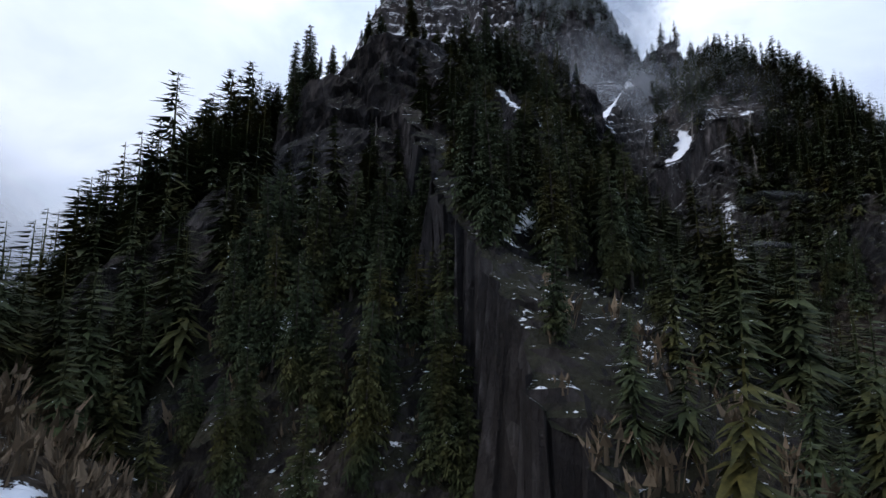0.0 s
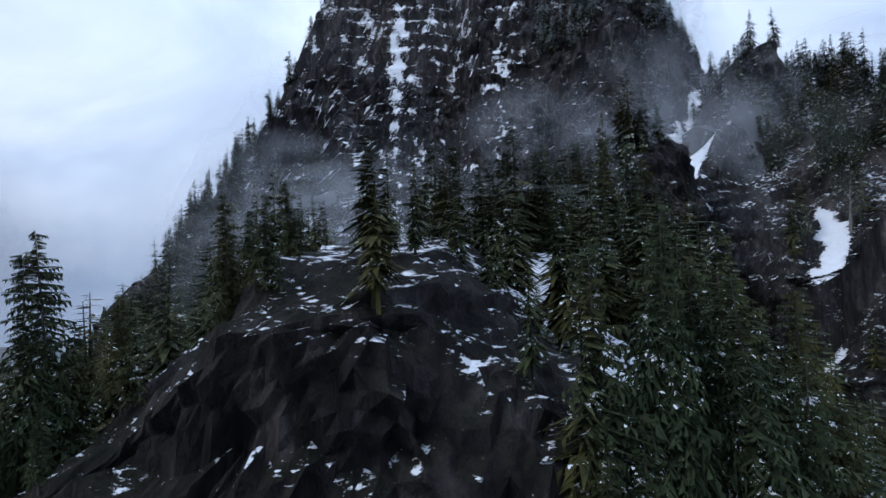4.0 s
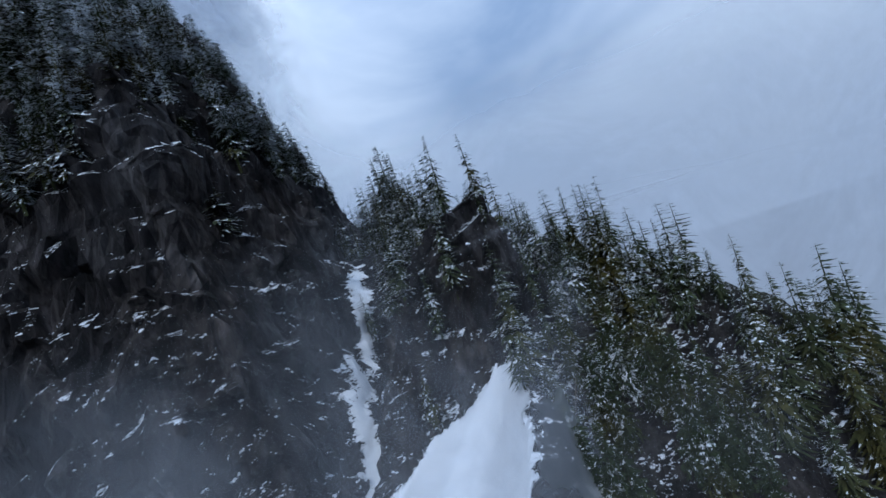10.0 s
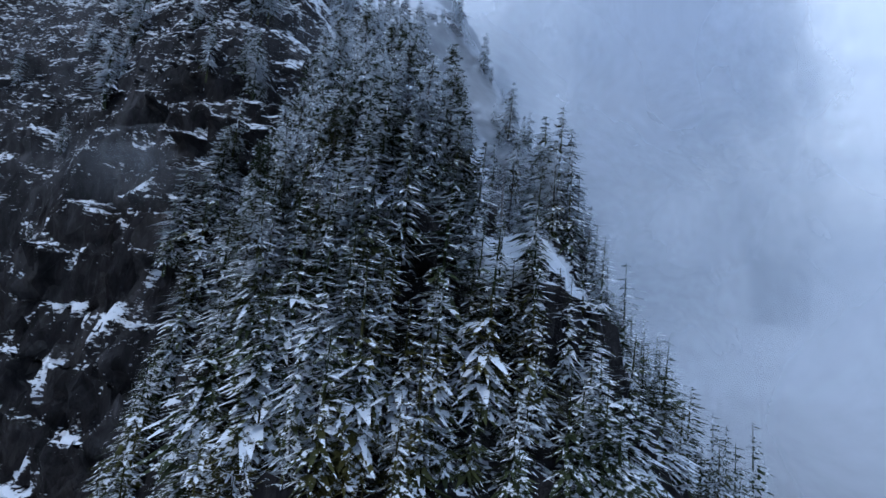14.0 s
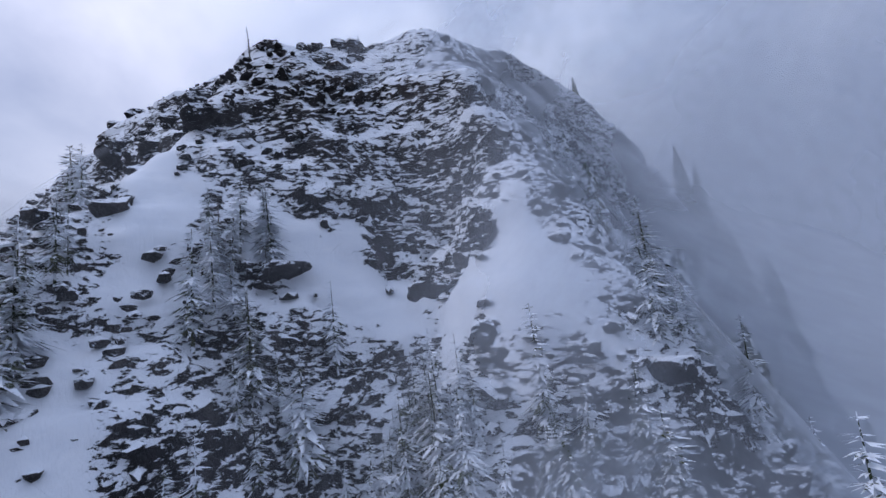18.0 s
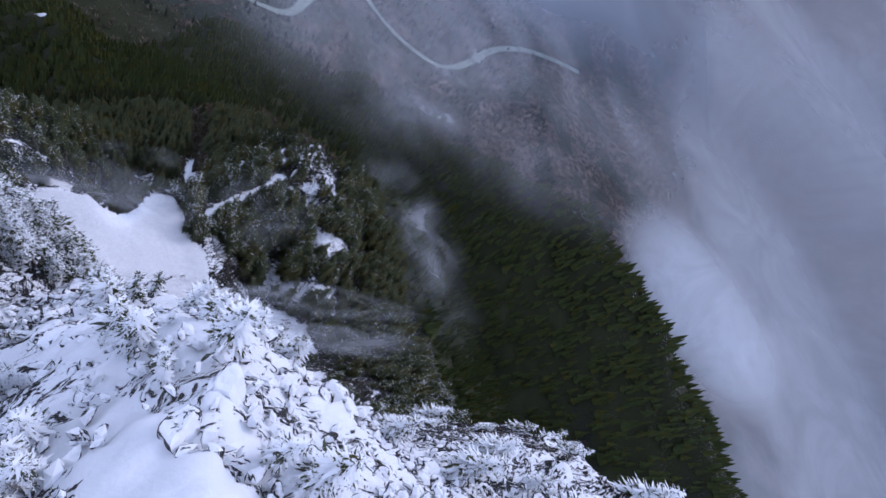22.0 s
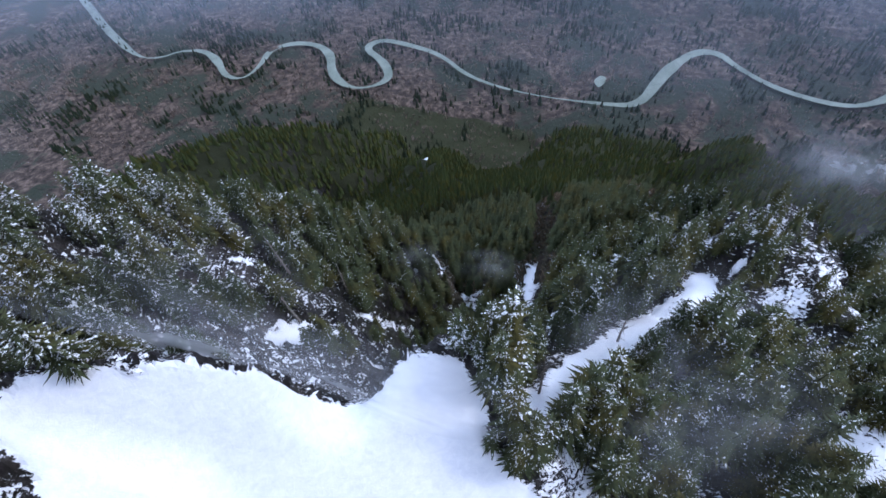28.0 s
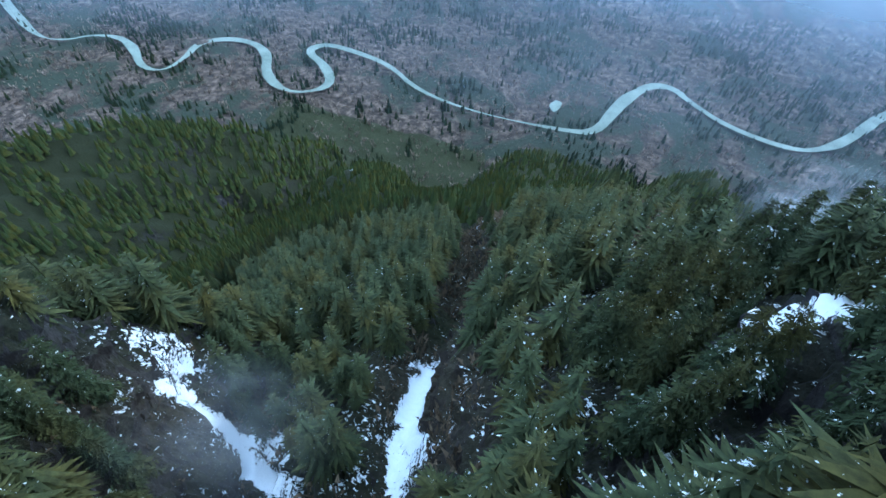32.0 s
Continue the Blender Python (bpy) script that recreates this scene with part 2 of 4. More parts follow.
def needle_material(name, dark, light, snow_bias):
    """Conifer needles with snow lying on the upper side of the boughs, more of it high on the mountain."""
    m, n, l, b = mat(name, 0.8, 0.15)
    geo = n.new("ShaderNodeNewGeometry")
    pos = geo.outputs["Position"]
    sep = n.new("ShaderNodeSeparateXYZ")
    l.new(pos, sep.inputs[0])
    nsep = n.new("ShaderNodeSeparateXYZ")
    l.new(geo.outputs["Normal"], nsep.inputs[0])
    v = noise_tex(n, l, pos, 1.7, 4, 0.7)
    w = noise_tex(n, l, pos, 0.12, 2, 0.5)
    t = math_node(n, l, "ADD", math_node(n, l, "MULTIPLY", v, 0.86), math_node(n, l, "MULTIPLY", geo.outputs["Random Per Island"], 0.14))
    col = ramp(n, l, t, [(0.25, dark), (0.75, light)])
    tint = ramp(n, l, w, [(0.45, (0.9, 1.0, 0.95)), (0.7, (1.35, 1.05, 0.6))])
    mul = n.new("ShaderNodeMixRGB")
    mul.blend_type, mul.inputs[0].default_value = "MULTIPLY", 1.0
    l.new(col, mul.inputs[1])
    l.new(tint, mul.inputs[2])
    h = n.new("ShaderNodeMapRange")
    h.inputs["From Min"].default_value, h.inputs["From Max"].default_value = -40.0, 235.0
    h.inputs["To Min"].default_value, h.inputs["To Max"].default_value = -0.48, 0.23
    l.new(sep.outputs["Z"], h.inputs["Value"])
    g = noise_tex(n, l, pos, 1.5, 4, 0.7)
    patchy = noise_tex(n, l, pos, 0.22, 3, 0.6)
    snow_bias = math_node(n, l, "ADD", math_node(n, l, "MULTIPLY", math_node(n, l, "SUBTRACT", patchy, 0.5), 0.8), snow_bias)
    s = math_node(n, l, "ADD", math_node(n, l, "MULTIPLY", math_node(n, l, "SUBTRACT", g, 0.5), 2.2), math_node(n, l, "MULTIPLY", math_node(n, l, "ABSOLUTE", nsep.outputs["Z"]), 0.20))
    s = math_node(n, l, "ADD", s, math_node(n, l, "ADD", h.outputs["Result"], snow_bias))
    snow = ramp(n, l, s, [(0.44, (0, 0, 0)), (0.52, (1, 1, 1))])
    l.new(mix_rgb(n, l, snow, mul.outputs[0], (0.80, 0.83, 0.87)), b.inputs["Base Color"])
    return m


def bark_material(name, a, c):
    m, n, l, b = mat(name, 0.9, 0.15)
    geo = n.new("ShaderNodeNewGeometry")
    mp = node(n, "Mapping")
    mp.inputs["Scale"].default_value = (4, 4, 0.8)
    l.new(geo.outputs["Position"], mp.inputs["Vector"])
    v = noise_tex(n, l, mp.outputs["Vector"], 1.5, 5, 0.7)
    l.new(ramp(n, l, v, [(0.3, a), (0.7, c)]), b.inputs["Base Color"])
    bump = node(n, "Bump", Strength=0.7, Distance=0.05)
    l.new(v, bump.inputs["Height"])
    l.new(bump.outputs["Normal"], b.inputs["Normal"])
    return m


GROUND = ground_material()
VALLEY = valley_material()
NEEDLE = needle_material("fir_needles", (0.012, 0.018, 0.011), (0.062, 0.072, 0.034), 0.22)
NEEDLE_LOW = needle_material("valley_needles", (0.018, 0.028, 0.013), (0.092, 0.106, 0.036), -0.75)
NEEDLE_FAR = needle_material("forest_needles", (0.011, 0.017, 0.011), (0.078, 0.084, 0.036), 0.19)
NEEDLE_VALLEY = needle_material("valley_floor_needles", (0.008, 0.014, 0.010), (0.030, 0.042, 0.026), -0.75)
BARK = bark_material("bark", (0.035, 0.029, 0.025), (0.13, 0.11, 0.10))
DEADWOOD = bark_material("dead_wood", (0.09, 0.08, 0.075), (0.26, 0.24, 0.22))


# ---------------------------------------------------------------- noise and terrain
PERM = np.random.RandomState(11).permutation(4096)
GRAD = np.random.RandomState(12).uniform(-1, 1, 4096)


def lattice(ix, iy, iz):
    return GRAD[PERM[(PERM[(PERM[ix & 4095] + iy) & 4095] + iz) & 4095]]


def noise3(x, y, z):
    """Smooth value noise in -1..1, for arrays."""
    x, y, z = np.broadcast_arrays(np.asarray(x, float), np.asarray(y, float), np.asarray(z, float))
    ix, iy, iz = (np.floor(v).astype(np.int64) for v in (x, y, z))
    fx, fy, fz = x - ix, y - iy, z - iz
    fx, fy, fz = (f * f * (3 - 2 * f) for f in (fx, fy, fz))
    out = 0
    for dx in (0, 1):
        for dy in (0, 1):
            for dz in (0, 1):
                w = (fx if dx else 1 - fx) * (fy if dy else 1 - fy) * (fz if dz else 1 - fz)
                out = out + w * lattice(ix + dx, iy + dy, iz + dz)
    return out


def fbm(x, y, z, octaves=4, gain=0.5):
    total, amp = 0, 1.0
    for o in range(octaves):
        total = total + amp * noise3(x * 2**o + 17 * o, y * 2**o - 9 * o, z * 2**o + 5 * o)
        amp *= gain
    return total


def smin(a, b, k=4.0):
    h = np.clip(0.5 + 0.5 * (b - a) / k, 0, 1)
    return b + (a - b) * h - k * h * (1 - h)


def smax(a, b, k=4.0):
    return -smin(-a, -b, k)


def along(points, x, y):
    """Distance to a polyline, the height of its nearest place, and on which side (+: right of its way)."""
    best, height, side = np.full(np.shape(x), 1e9), np.zeros(np.shape(x)), np.zeros(np.shape(x))
    for (ax, ay, az), (bx, by, bz) in zip(points, points[1:]):
        ux, uy = bx - ax, by - ay
        t = np.clip(((x - ax) * ux + (y - ay) * uy) / (ux * ux + uy * uy), 0, 1)
        px, py = ax + t * ux, ay + t * uy
        d = np.hypot(x - px, y - py)
        s = np.sign((x - ax) * uy - (y - ay) * ux)
        near = d < best
        best, height, side = np.where(near, d, best), np.where(near, az + t * (bz - az), height), np.where(near, s, side)
    return best, height, side


def ridge(points, x, y, left, right, blunt=3.0):
    d, z, s = along(points, x, y)
    d = np.sqrt(d * d + blunt * blunt) - blunt
    return z - d * np.where(s > 0, right, left)


RIB = [(185, 345, 110), (152, 305, 132), (135, 272, 138), (123, 242, 136), (119, 212, 125), (121, 185, 108), (121, 160, 88), (112, 140, 68), (103, 120, 40), (96, 84, -16), (94, 20, -70), (130, -60, -140)]
HILL = [(19, 121, 64), (9, 130, 69), (10, 147, 73), (24, 152, 72), (33, 166, 76), (36, 184, 80)]
HILL_WEST = [(-14, 112, 64), (-21, 132, 68), (-24, 152, 67), (-24, 172, 62), (-28, 192, 59), (-36, 208, 58)]
CRAG = [(-75, 86, -2), (-62, 90, 12), (-52, 94, 24), (-40, 99, 42), (-26, 96.5, 60), (-14, 95.5, 68.5), (-4, 98, 69), (5, 97, 61), (13, 94, 53), (21, 90, 42), (27, 85, 24)]
BUTTRESS = [(-56, 72, 8), (-46, 77, 22), (-36, 81, 32), (-27, 84, 36), (-19, 90, 36)]
OUTCROP = [(72, -12, -112), (52, -10, -62), (28, -7, -27), (6, 6, -21), (-12, 24, -8), (-22, 37, 3), (-43, 54, 9), (-62, 69, 14), (-97, 73, 0)]
SPUR_EAST = [(130, -40, -130), (190, -130, -205), (250, -220, -280), (305, -294, -330), (350, -400, -420), (370, -480, -500)]
SPUR_WEST = [(-120, 60, -40), (-150, -120, -190), (-165, -330, -340), (-172, -470, -400), (-171, -552, -388), (-165, -620, -450), (-150, -700, -540)]
SPUR_FAR = [(540, 160, -190), (570, 40, -205), (600, -70, -240), (620, -180, -290), (612, -275, -342), (560, -360, -384), (530, -420, -446), (520, -500, -500), (520, -580, -560)]
RIDGE_NORTH = [(282, 402, 150), (292, 373, 120), (314, 343, 106), (338, 298, 92), (370, 230, 40), (400, 150, -60)]
RIDGE_WEST = [(-250, -500, -420), (-340, -260, -200), (-406, -113, -72), (-470, -30, -66), (-514, 42, -60), (-578, 303, -41), (-700, 700, 20)]
COULOIR = [(49, 222, 0), (55.7, 220.7, 0), (63, 220.3, 0), (70, 221.6, 0), (76, 223.5, 0), (82, 227.5, 0), (86.3, 230, 0), (90.7, 233.6, 0), (96, 237.6, 0)]
RIM = [(112, 207, 0), (96, 206, 0), (93.5, 203.2, 0), (87.5, 198.6, 0), (80, 195.3, 0), (73, 190.8, 0), (66, 188.5, 0), (60, 185.5, 0), (55.5, 179.5, 0), (48, 174.5, 0), (42, 172, 0), (38, 179, 0), (30, 184, 0), (14, 194, 0), (-24, 204, 0)]
PROW = [(103, 212, 137), (97, 216.5, 134), (91, 220, 126), (84, 221.2, 114), (77, 219.6, 102), (71, 218.6, 91)]
RIB_GULLY = [(88, 177, 0), (83, 171, 0), (77, 168, 0), (70, 166, 0)]
ICEFALL = [(-13, 272, 0), (-15, 263, 0), (-17, 257, 0), (-19, 251, 0)]
SADDLE = [(6, 125, 0), (13, 137, 0), (23, 152, 0), (33, 166, 0), (37, 176, 0)]
GULLY = [(64, 186, 0), (60, 165, 0), (52, 140, 0), (48, 116, 0), (52, 99, 0), (53, 84, 0), (56, 50, 0), (66, 14, 0), (90, -60, 0)]
GULLY_EAST = [(94, 100, 0), (89, 105, 0), (80, 108, 0), (69, 110, 0), (58, 115, 0)]
UPPER_GULLY = [(62, 288, 0), (67, 284, 0), (70, 278, 0), (72, 268, 0), (73, 259, 0), (76, 251, 0)]
SNOW_RUNS = [
    (GULLY[:6], 3.0), (GULLY_EAST, 3.4), (UPPER_GULLY, 3.6),
    (SADDLE, 3.6),
    ([(10, 94, 0), (14, 92.5, 0)], 0.8), ([(18, 93, 0), (24, 90, 0)], 1.8), ([(87, 153, 0), (85, 147, 0), (82, 141, 0)], 2.2), (RIB_GULLY, 2.3),
    ([(-1, 96, 0), (-6, 94.5, 0)], 0.9),
    ([(43, 151, 0), (38, 141, 0)], 1.2),
    ([(2, 123, 0), (6, 128, 0), (12, 138, 0), (16, 148, 0)], 1.9), ([(29, 122, 0), (21, 119.5, 0), (13, 111, 0), (9, 104, 0)], 1.0), ([(14, 71, 0), (11, 67, 0), (9, 62, 0)], 1.0), ([(-17, 66, 0), (-18, 61, 0)], 1.0), ([(104, 166, 0), (104, 163, 0)], 2.0), ([(-5, 66, 0), (-9, 65, 0)], 1.0), ([(93, 123, 0), (86, 126, 0)], 1.5),
    ([(-20, 232, 0), (-30, 228, 0)], 3.0),
    ([(-17, 247, 0), (-14, 237, 0)], 1.6),
    ([(46, 253, 0), (50, 242, 0)], 1.8),
    ([(82, 250, 0), (86, 244, 0)], 0.7),
    ([(58, 231.5, 0), (64, 231, 0)], 0.8), ([(72, 232.5, 0), (77, 232, 0)], 1.0), ([(40, 236, 0), (46, 235, 0)], 0.9),
    ([(40, 291.8, 0), (47, 294.8, 0), (56, 294.6, 0)], 2.2),
    ([(25, 293, 0), (36, 285, 0)], 1.8),
    ([(29, 275.5, 0), (50, 277.4, 0)], 2.0),
    ([(55, 294, 0), (63, 294, 0)], 2.0),
    ([(-16, 35, 0), (-22, 37, 0)], 2.0),
    ([(78, 104, 0), (70, 105, 0)], 2.4),
]


def terrain(x, y):
    x, y = np.asarray(x, float), np.asarray(y, float)
    warp = 5.0 * noise3(x * 0.045, y * 0.02, 3.1) + 2.2 * noise3(x * 0.13, y * 0.05, 7.7)
    # the slope on which all stands, down to the valley floor, and the far side of the valley
    base = np.interp(y, [-3600, -2600, -1750, -1300, -850, -600, -300, -100, 14, 60, 100, 140, 170, 190, 225, 300, 420, 900],
                     [500, 60, -540, -562, -560, -500, -400, -262, -150, -98, -45, 2, 34, 48, 56, 20, -120, -560])
    west_base = np.interp(y, [-3600, -2600, -1750, -1300, -850, -600, -300, -150, -60, 10, 52, 80, 108, 140, 170, 190, 225, 300, 420, 900],
                          [500, 60, -540, -562, -560, -500, -400, -305, -210, -110, -54, -16, 16, 28, 38, 48, 56, 20, -120, -560])
    k = np.clip((50 - x) / 28, 0, 1)
    base = base + (west_base - base) * k * k * (3 - 2 * k)
    base = base - np.where(y > -1000, np.clip(-70 - x, 0, 900) * 0.8 + np.clip(x - 130, 0, 1200) * 0.6, 0)
    base = np.maximum(base, -560) + 9 * fbm(x * 0.012, y * 0.012, 0.5, 3)
    # main peak: south wall, upper face and its flanks
    yy = y + 0.3 * warp + np.interp(x, [40, 50, 57, 65, 73, 82, 88, 96], [-3, -3, 3.5, 6, 4, 2.5, -0.5, -2.5])
    yy = yy - np.clip((x - 80) * 0.55, 0, 9) * np.clip((y - 238) / 8, 0, 1)
    south = np.interp(yy, [-600, 150, 196, 222, 229, 232, 236.5, 239, 244, 258, 277, 290, 302, 312, 345],
                      [-1200, 6, 46, 80, 106, 121, 137, 153, 168, 200, 236, 254, 275.5, 283, 288])
    # further west the wall stands back behind a snowy shelf
    yw = y + 0.3 * warp + 3 * noise3(x * 0.05, 0.0, 41.0)
    west_wall = np.interp(yw, [-600, 150, 196, 222, 236, 241, 243, 245, 249, 254, 257, 262, 277, 290, 302, 312],
                          [-1200, 6, 30, 46, 60, 76, 97, 117, 136, 152, 180, 198, 236, 254, 272, 277])
    far_west = np.interp(yw, [-600, 150, 196, 222, 241, 255, 258, 262, 266, 277, 290, 302, 312],
                         [-1200, 6, 40, 66, 89, 113, 136, 158, 190, 228, 254, 272, 277])
    k = np.clip((22 - x) / 15, 0, 1)
    west_wall = west_wall + (far_west - west_wall) * k * k * (3 - 2 * k)
    k = np.clip((50 - x) / 12, 0, 1)
    south = south + (west_wall - south) * k * k * (3 - 2 * k)
    south = south + 10 * np.exp(-((x - 30) / 13) ** 2) * np.interp(y, [248, 262, 274, 290, 306], [0, 0.9, 0.9, 0.1, 0.0])
    k = np.clip((x - 48) / 20, 0, 1)
    south = south - np.interp(x, [30, 34, 38, 42, 46, 53, 60, 67, 74, 90], [0, 4, 9, 13, 16, 20, 29, 41, 43, 48]) * ((1 - k) * np.interp(y, [262, 285, 301, 317], [0, 1, 1, 0.15]) + k * np.interp(y, [250, 272, 302, 322], [0, 1, 1, 0.25]))
    peak = smin(south, 287 - 0.12 * np.hypot(x - 44, y - 345), 5)
    peak = smin(peak, 150 + (100 + 0.35 * warp + np.clip((y - 240) * 0.4, 0, 9) - x) * 3.0, 8)
    west = np.interp(x + 0.8 * warp, [-400, -110, -80, -62, -44, -22, -4, 10, 24], [-600, 60, 116, 144, 186, 230, 256, 270, 286])
    peak = smin(peak, west - 0.3 * np.clip(262 - y, -40, 60), 8)
    peak = smin(peak, 288 - (y - 354) * 1.5, 8)
    peak = smin(peak, 206 + (80 - x) * 2.0 + np.clip(278 - y, 0, 40) * 4 + np.clip(y - 318, 0, 40) * 0.8, 8)
    h = smax(base, peak, 4)
    # snow-filled bench under the wall, with a steep rim towards the valley
    level = 102 + 0.7 * (np.maximum(x, 12) - 72) - 0.54 * (y - 196) * np.clip(x / 12, 0, 1) - np.clip(12 - x, 0, 900) * 0.3
    d, z, s = along(RIM, x + 0.3 * warp, y)
    field = level + np.clip(-0.12 * d, -1.2, 0) * (s > 0) + np.where(s > 0, 0, -4.5 * d)
    field = smin(field, 112 + (99 - x) * 4, 4)
    field = smin(field, 112 - (y - 232) * 2, 4)
    h = smax(h, field, 2)
    # rock prow between the couloir and the snow-filled bench
    d, z, s = along(PROW, x + 0.35 * warp, y + 0.25 * warp)
    h = smax(h, z - 4.2 * np.clip(d - 1.6, 0, 900), 2)
    d, z, s = along(RIB, x, y)
    k = np.clip((y - 148) / 14, 0, 1)
    gentle, steep = np.interp(d, [0, 4, 46, 60, 300, 4000], [0, 1, 27, 52, 560, 9000]), np.interp(d, [0, 4, 22, 60, 300, 4000], [0, 2, 28, 80, 560, 9000])
    rib = z - np.where(s > 0, steep + (gentle - steep) * k, 1.5 * d)
    h = smax(h, rib + warp, 5)
    h = smax(h, ridge(HILL, x, y, 1.5, 1.6, 12) - 1.3 * np.clip(118 - y, 0, 900), 5)
    h = smax(h, ridge(HILL_WEST, x, y, 1.3, 0.9, 8), 5)
    # crag with its cliff towards the valley
    d, z, s = along(CRAG, x + 0.4 * warp, y + 0.5 * warp)
    cliff = z - np.where(s > 0, np.interp(d, [0, 1, 4.5, 9, 16, 28, 42, 280, 4000], [0, 1, 18, 34, 42, 61, 87, 530, 9000]), np.interp(d, [0, 6, 20, 30, 60, 4000], [0, -3, -5, 2, 32, 4000]))
    h = smax(h, cliff - 1.6 * np.clip(x - 20, 0, 900), 3)
    d, z, s = along(BUTTRESS, x + 0.4 * warp, y + 0.3 * warp)
    h = smax(h, z - np.where(s > 0, np.interp(d, [0, 2, 9, 20, 300, 4000], [0, 1, 26, 42, 560, 9000]), 0.5 * d + 0.01 * d * d), 2)
    h = smax(h, ridge(OUTCROP, x, y, 1.7, 1.35, 4) + warp, 6)
    h = smax(h, ridge(SPUR_EAST, x, y, 0.85, 0.8, 12) + 2.5 * warp, 12)
    h = smax(h, ridge(SPUR_WEST, x, y, 0.95, 0.9, 22) + 2.5 * warp, 12)
    h = smax(h, ridge(SPUR_FAR, x, y, 0.8, 0.7, 20) + 3 * warp, 12)
    h = smax(h, ridge(RIDGE_NORTH, x, y, 1.8, 1.9, 3) + warp, 4)
    h = smax(h, ridge(RIDGE_WEST, x, y, 0.9, 0.8, 10) + 2 * warp, 10)
    for path, wide, deep in ((COULOIR, 3, 2.5), (GULLY, 6, 11), (GULLY_EAST, 4, 4), (RIB_GULLY, 5, 7), (UPPER_GULLY, 5, 4)):
        d = along(path, x, y)[0]
        h = h - deep * np.exp(-(d / wide) ** 2)
    # rock ledges
    hh = h + 5 * noise3(x * 0.045, y * 0.045, 30.0) + 0.12 * x
    ledge = 0.85 * np.sin(hh * 0.95) + 0.5 * np.sin(hh * 2.1 + 1.5 * noise3(x * 0.1, y * 0.1, 31.0))
    high = (1 - 0.6 * np.clip((h - 190) / 15, 0, 1)) * np.clip((h - 112) / 14, 0, 1) * np.clip((y - 214) / 8, 0, 1) * np.clip((96 - x) / 10, 0, 1) * np.clip((274 - h) / 10, 0, 1)
    return h + ledge * high


def blocks(x, y, z, seed):
    """Broken faces: every place takes the tilted plane of its nearest cell."""
    ix, iy, iz = (np.floor(v).astype(np.int64) for v in (x, y, z))
    best, out = np.full(np.shape(x), 1e9), np.zeros(np.shape(x))
    for dx in (-1, 0, 1):
        for dy in (-1, 0, 1):
            for dz in (-1, 0, 1):
                cx, cy, cz = ix + dx, iy + dy, iz + dz
                px = x - (cx + 0.5 + 0.45 * lattice(cx + seed, cy, cz))
                py = y - (cy + 0.5 + 0.45 * lattice(cx, cy + seed, cz + 7))
                pz = z - (cz + 0.5 + 0.45 * lattice(cx + 3, cy, cz + seed))
                d = px * px + py * py + pz * pz
                near = d < best
                v = (0.55 * lattice(cx + 11, cy + seed, cz + 5) + 0.8 * px * lattice(cx, cy + 31, cz + seed)
                     + 0.8 * py * lattice(cx + 41, cy, cz + seed) + 0.9 * pz * lattice(cx + seed, cy + 51, cz))
                best, out = np.where(near, d, best), np.where(near, v, out)
    return out


def rough(x, y, h, steep):
    """Broken rock: blocks and ledges, stronger where it is steep."""
    k = np.clip(steep - 0.35, 0, 2.0)
    wx, wz = x + 1.5 * noise3(x * 0.2, y * 0.2, h * 0.2), h + 1.5 * noise3(x * 0.2 + 9, y * 0.2, h * 0.2)
    a = fbm(x * 0.06, y * 0.06, h * 0.05, 2) * (0.8 + 0.7 * k)
    b = blocks((wx + 0.35 * wz) / 7.5, y / 7.5, wz / 5.0, 5) * (0.3 + 0.85 * k)
    c = blocks((wx + 0.35 * wz) / 2.9, y / 2.9, wz / 2.1, 77) * (0.25 + 0.42 * k)
    d = blocks((wx + 0.3 * wz) / 1.5, y / 1.5, wz / 1.1, 133) * (0.12 + 0.24 * k)
    return (a + b + c + d) * np.where(h > 215, 0.62, 1.0)


def within(points, x, y):
    """Signed distance to a closed outline of the plan, positive inside."""
    ring = [(px, py, 0) for px, py in points] + [(points[0][0], points[0][1], 0)]
    d, odd = along(ring, x, y)[0], np.zeros(np.shape(x), bool)
    for (ax, ay, _), (bx, by, _) in zip(ring, ring[1:]):
        if ay != by:
            odd = odd ^ (((ay > y) != (by > y)) & (x < (bx - ax) * (y - ay) / (by - ay) + ax))
    return np.where(odd, d, -d)


BENCH = [(94, 210), (93.5, 203.7), (90, 200.5), (85, 197.5), (80, 195.8), (73, 191.3), (66, 189), (60, 186), (55.5, 180.5), (49, 176.5), (43, 178), (40, 184), (30, 187), (20, 202), (12, 212), (18, 222), (32, 230), (40, 231), (49, 220), (62, 218.3), (70, 217.4), (76, 217.6), (80, 216.6), (85, 214)]
BANDS = [[(59, 217.5, 0), (50, 211, 0), (44.5, 206, 0), (37, 200, 0), (31, 196, 0)], [(41, 228.5, 0), (34, 222, 0), (27.5, 216.5, 0), (19, 207, 0), (12, 198, 0)]]
SHELF = [(34, 204), (30, 200), (9, 192), (-14, 194), (-24, 202), (-30, 214), (-14, 227), (3, 236), (14, 230), (21, 221)]
WEST_BENCH = [(36, 192), (8, 198), (-24, 204), (-24, 232), (0, 246), (28, 242), (46, 228), (40, 208)]


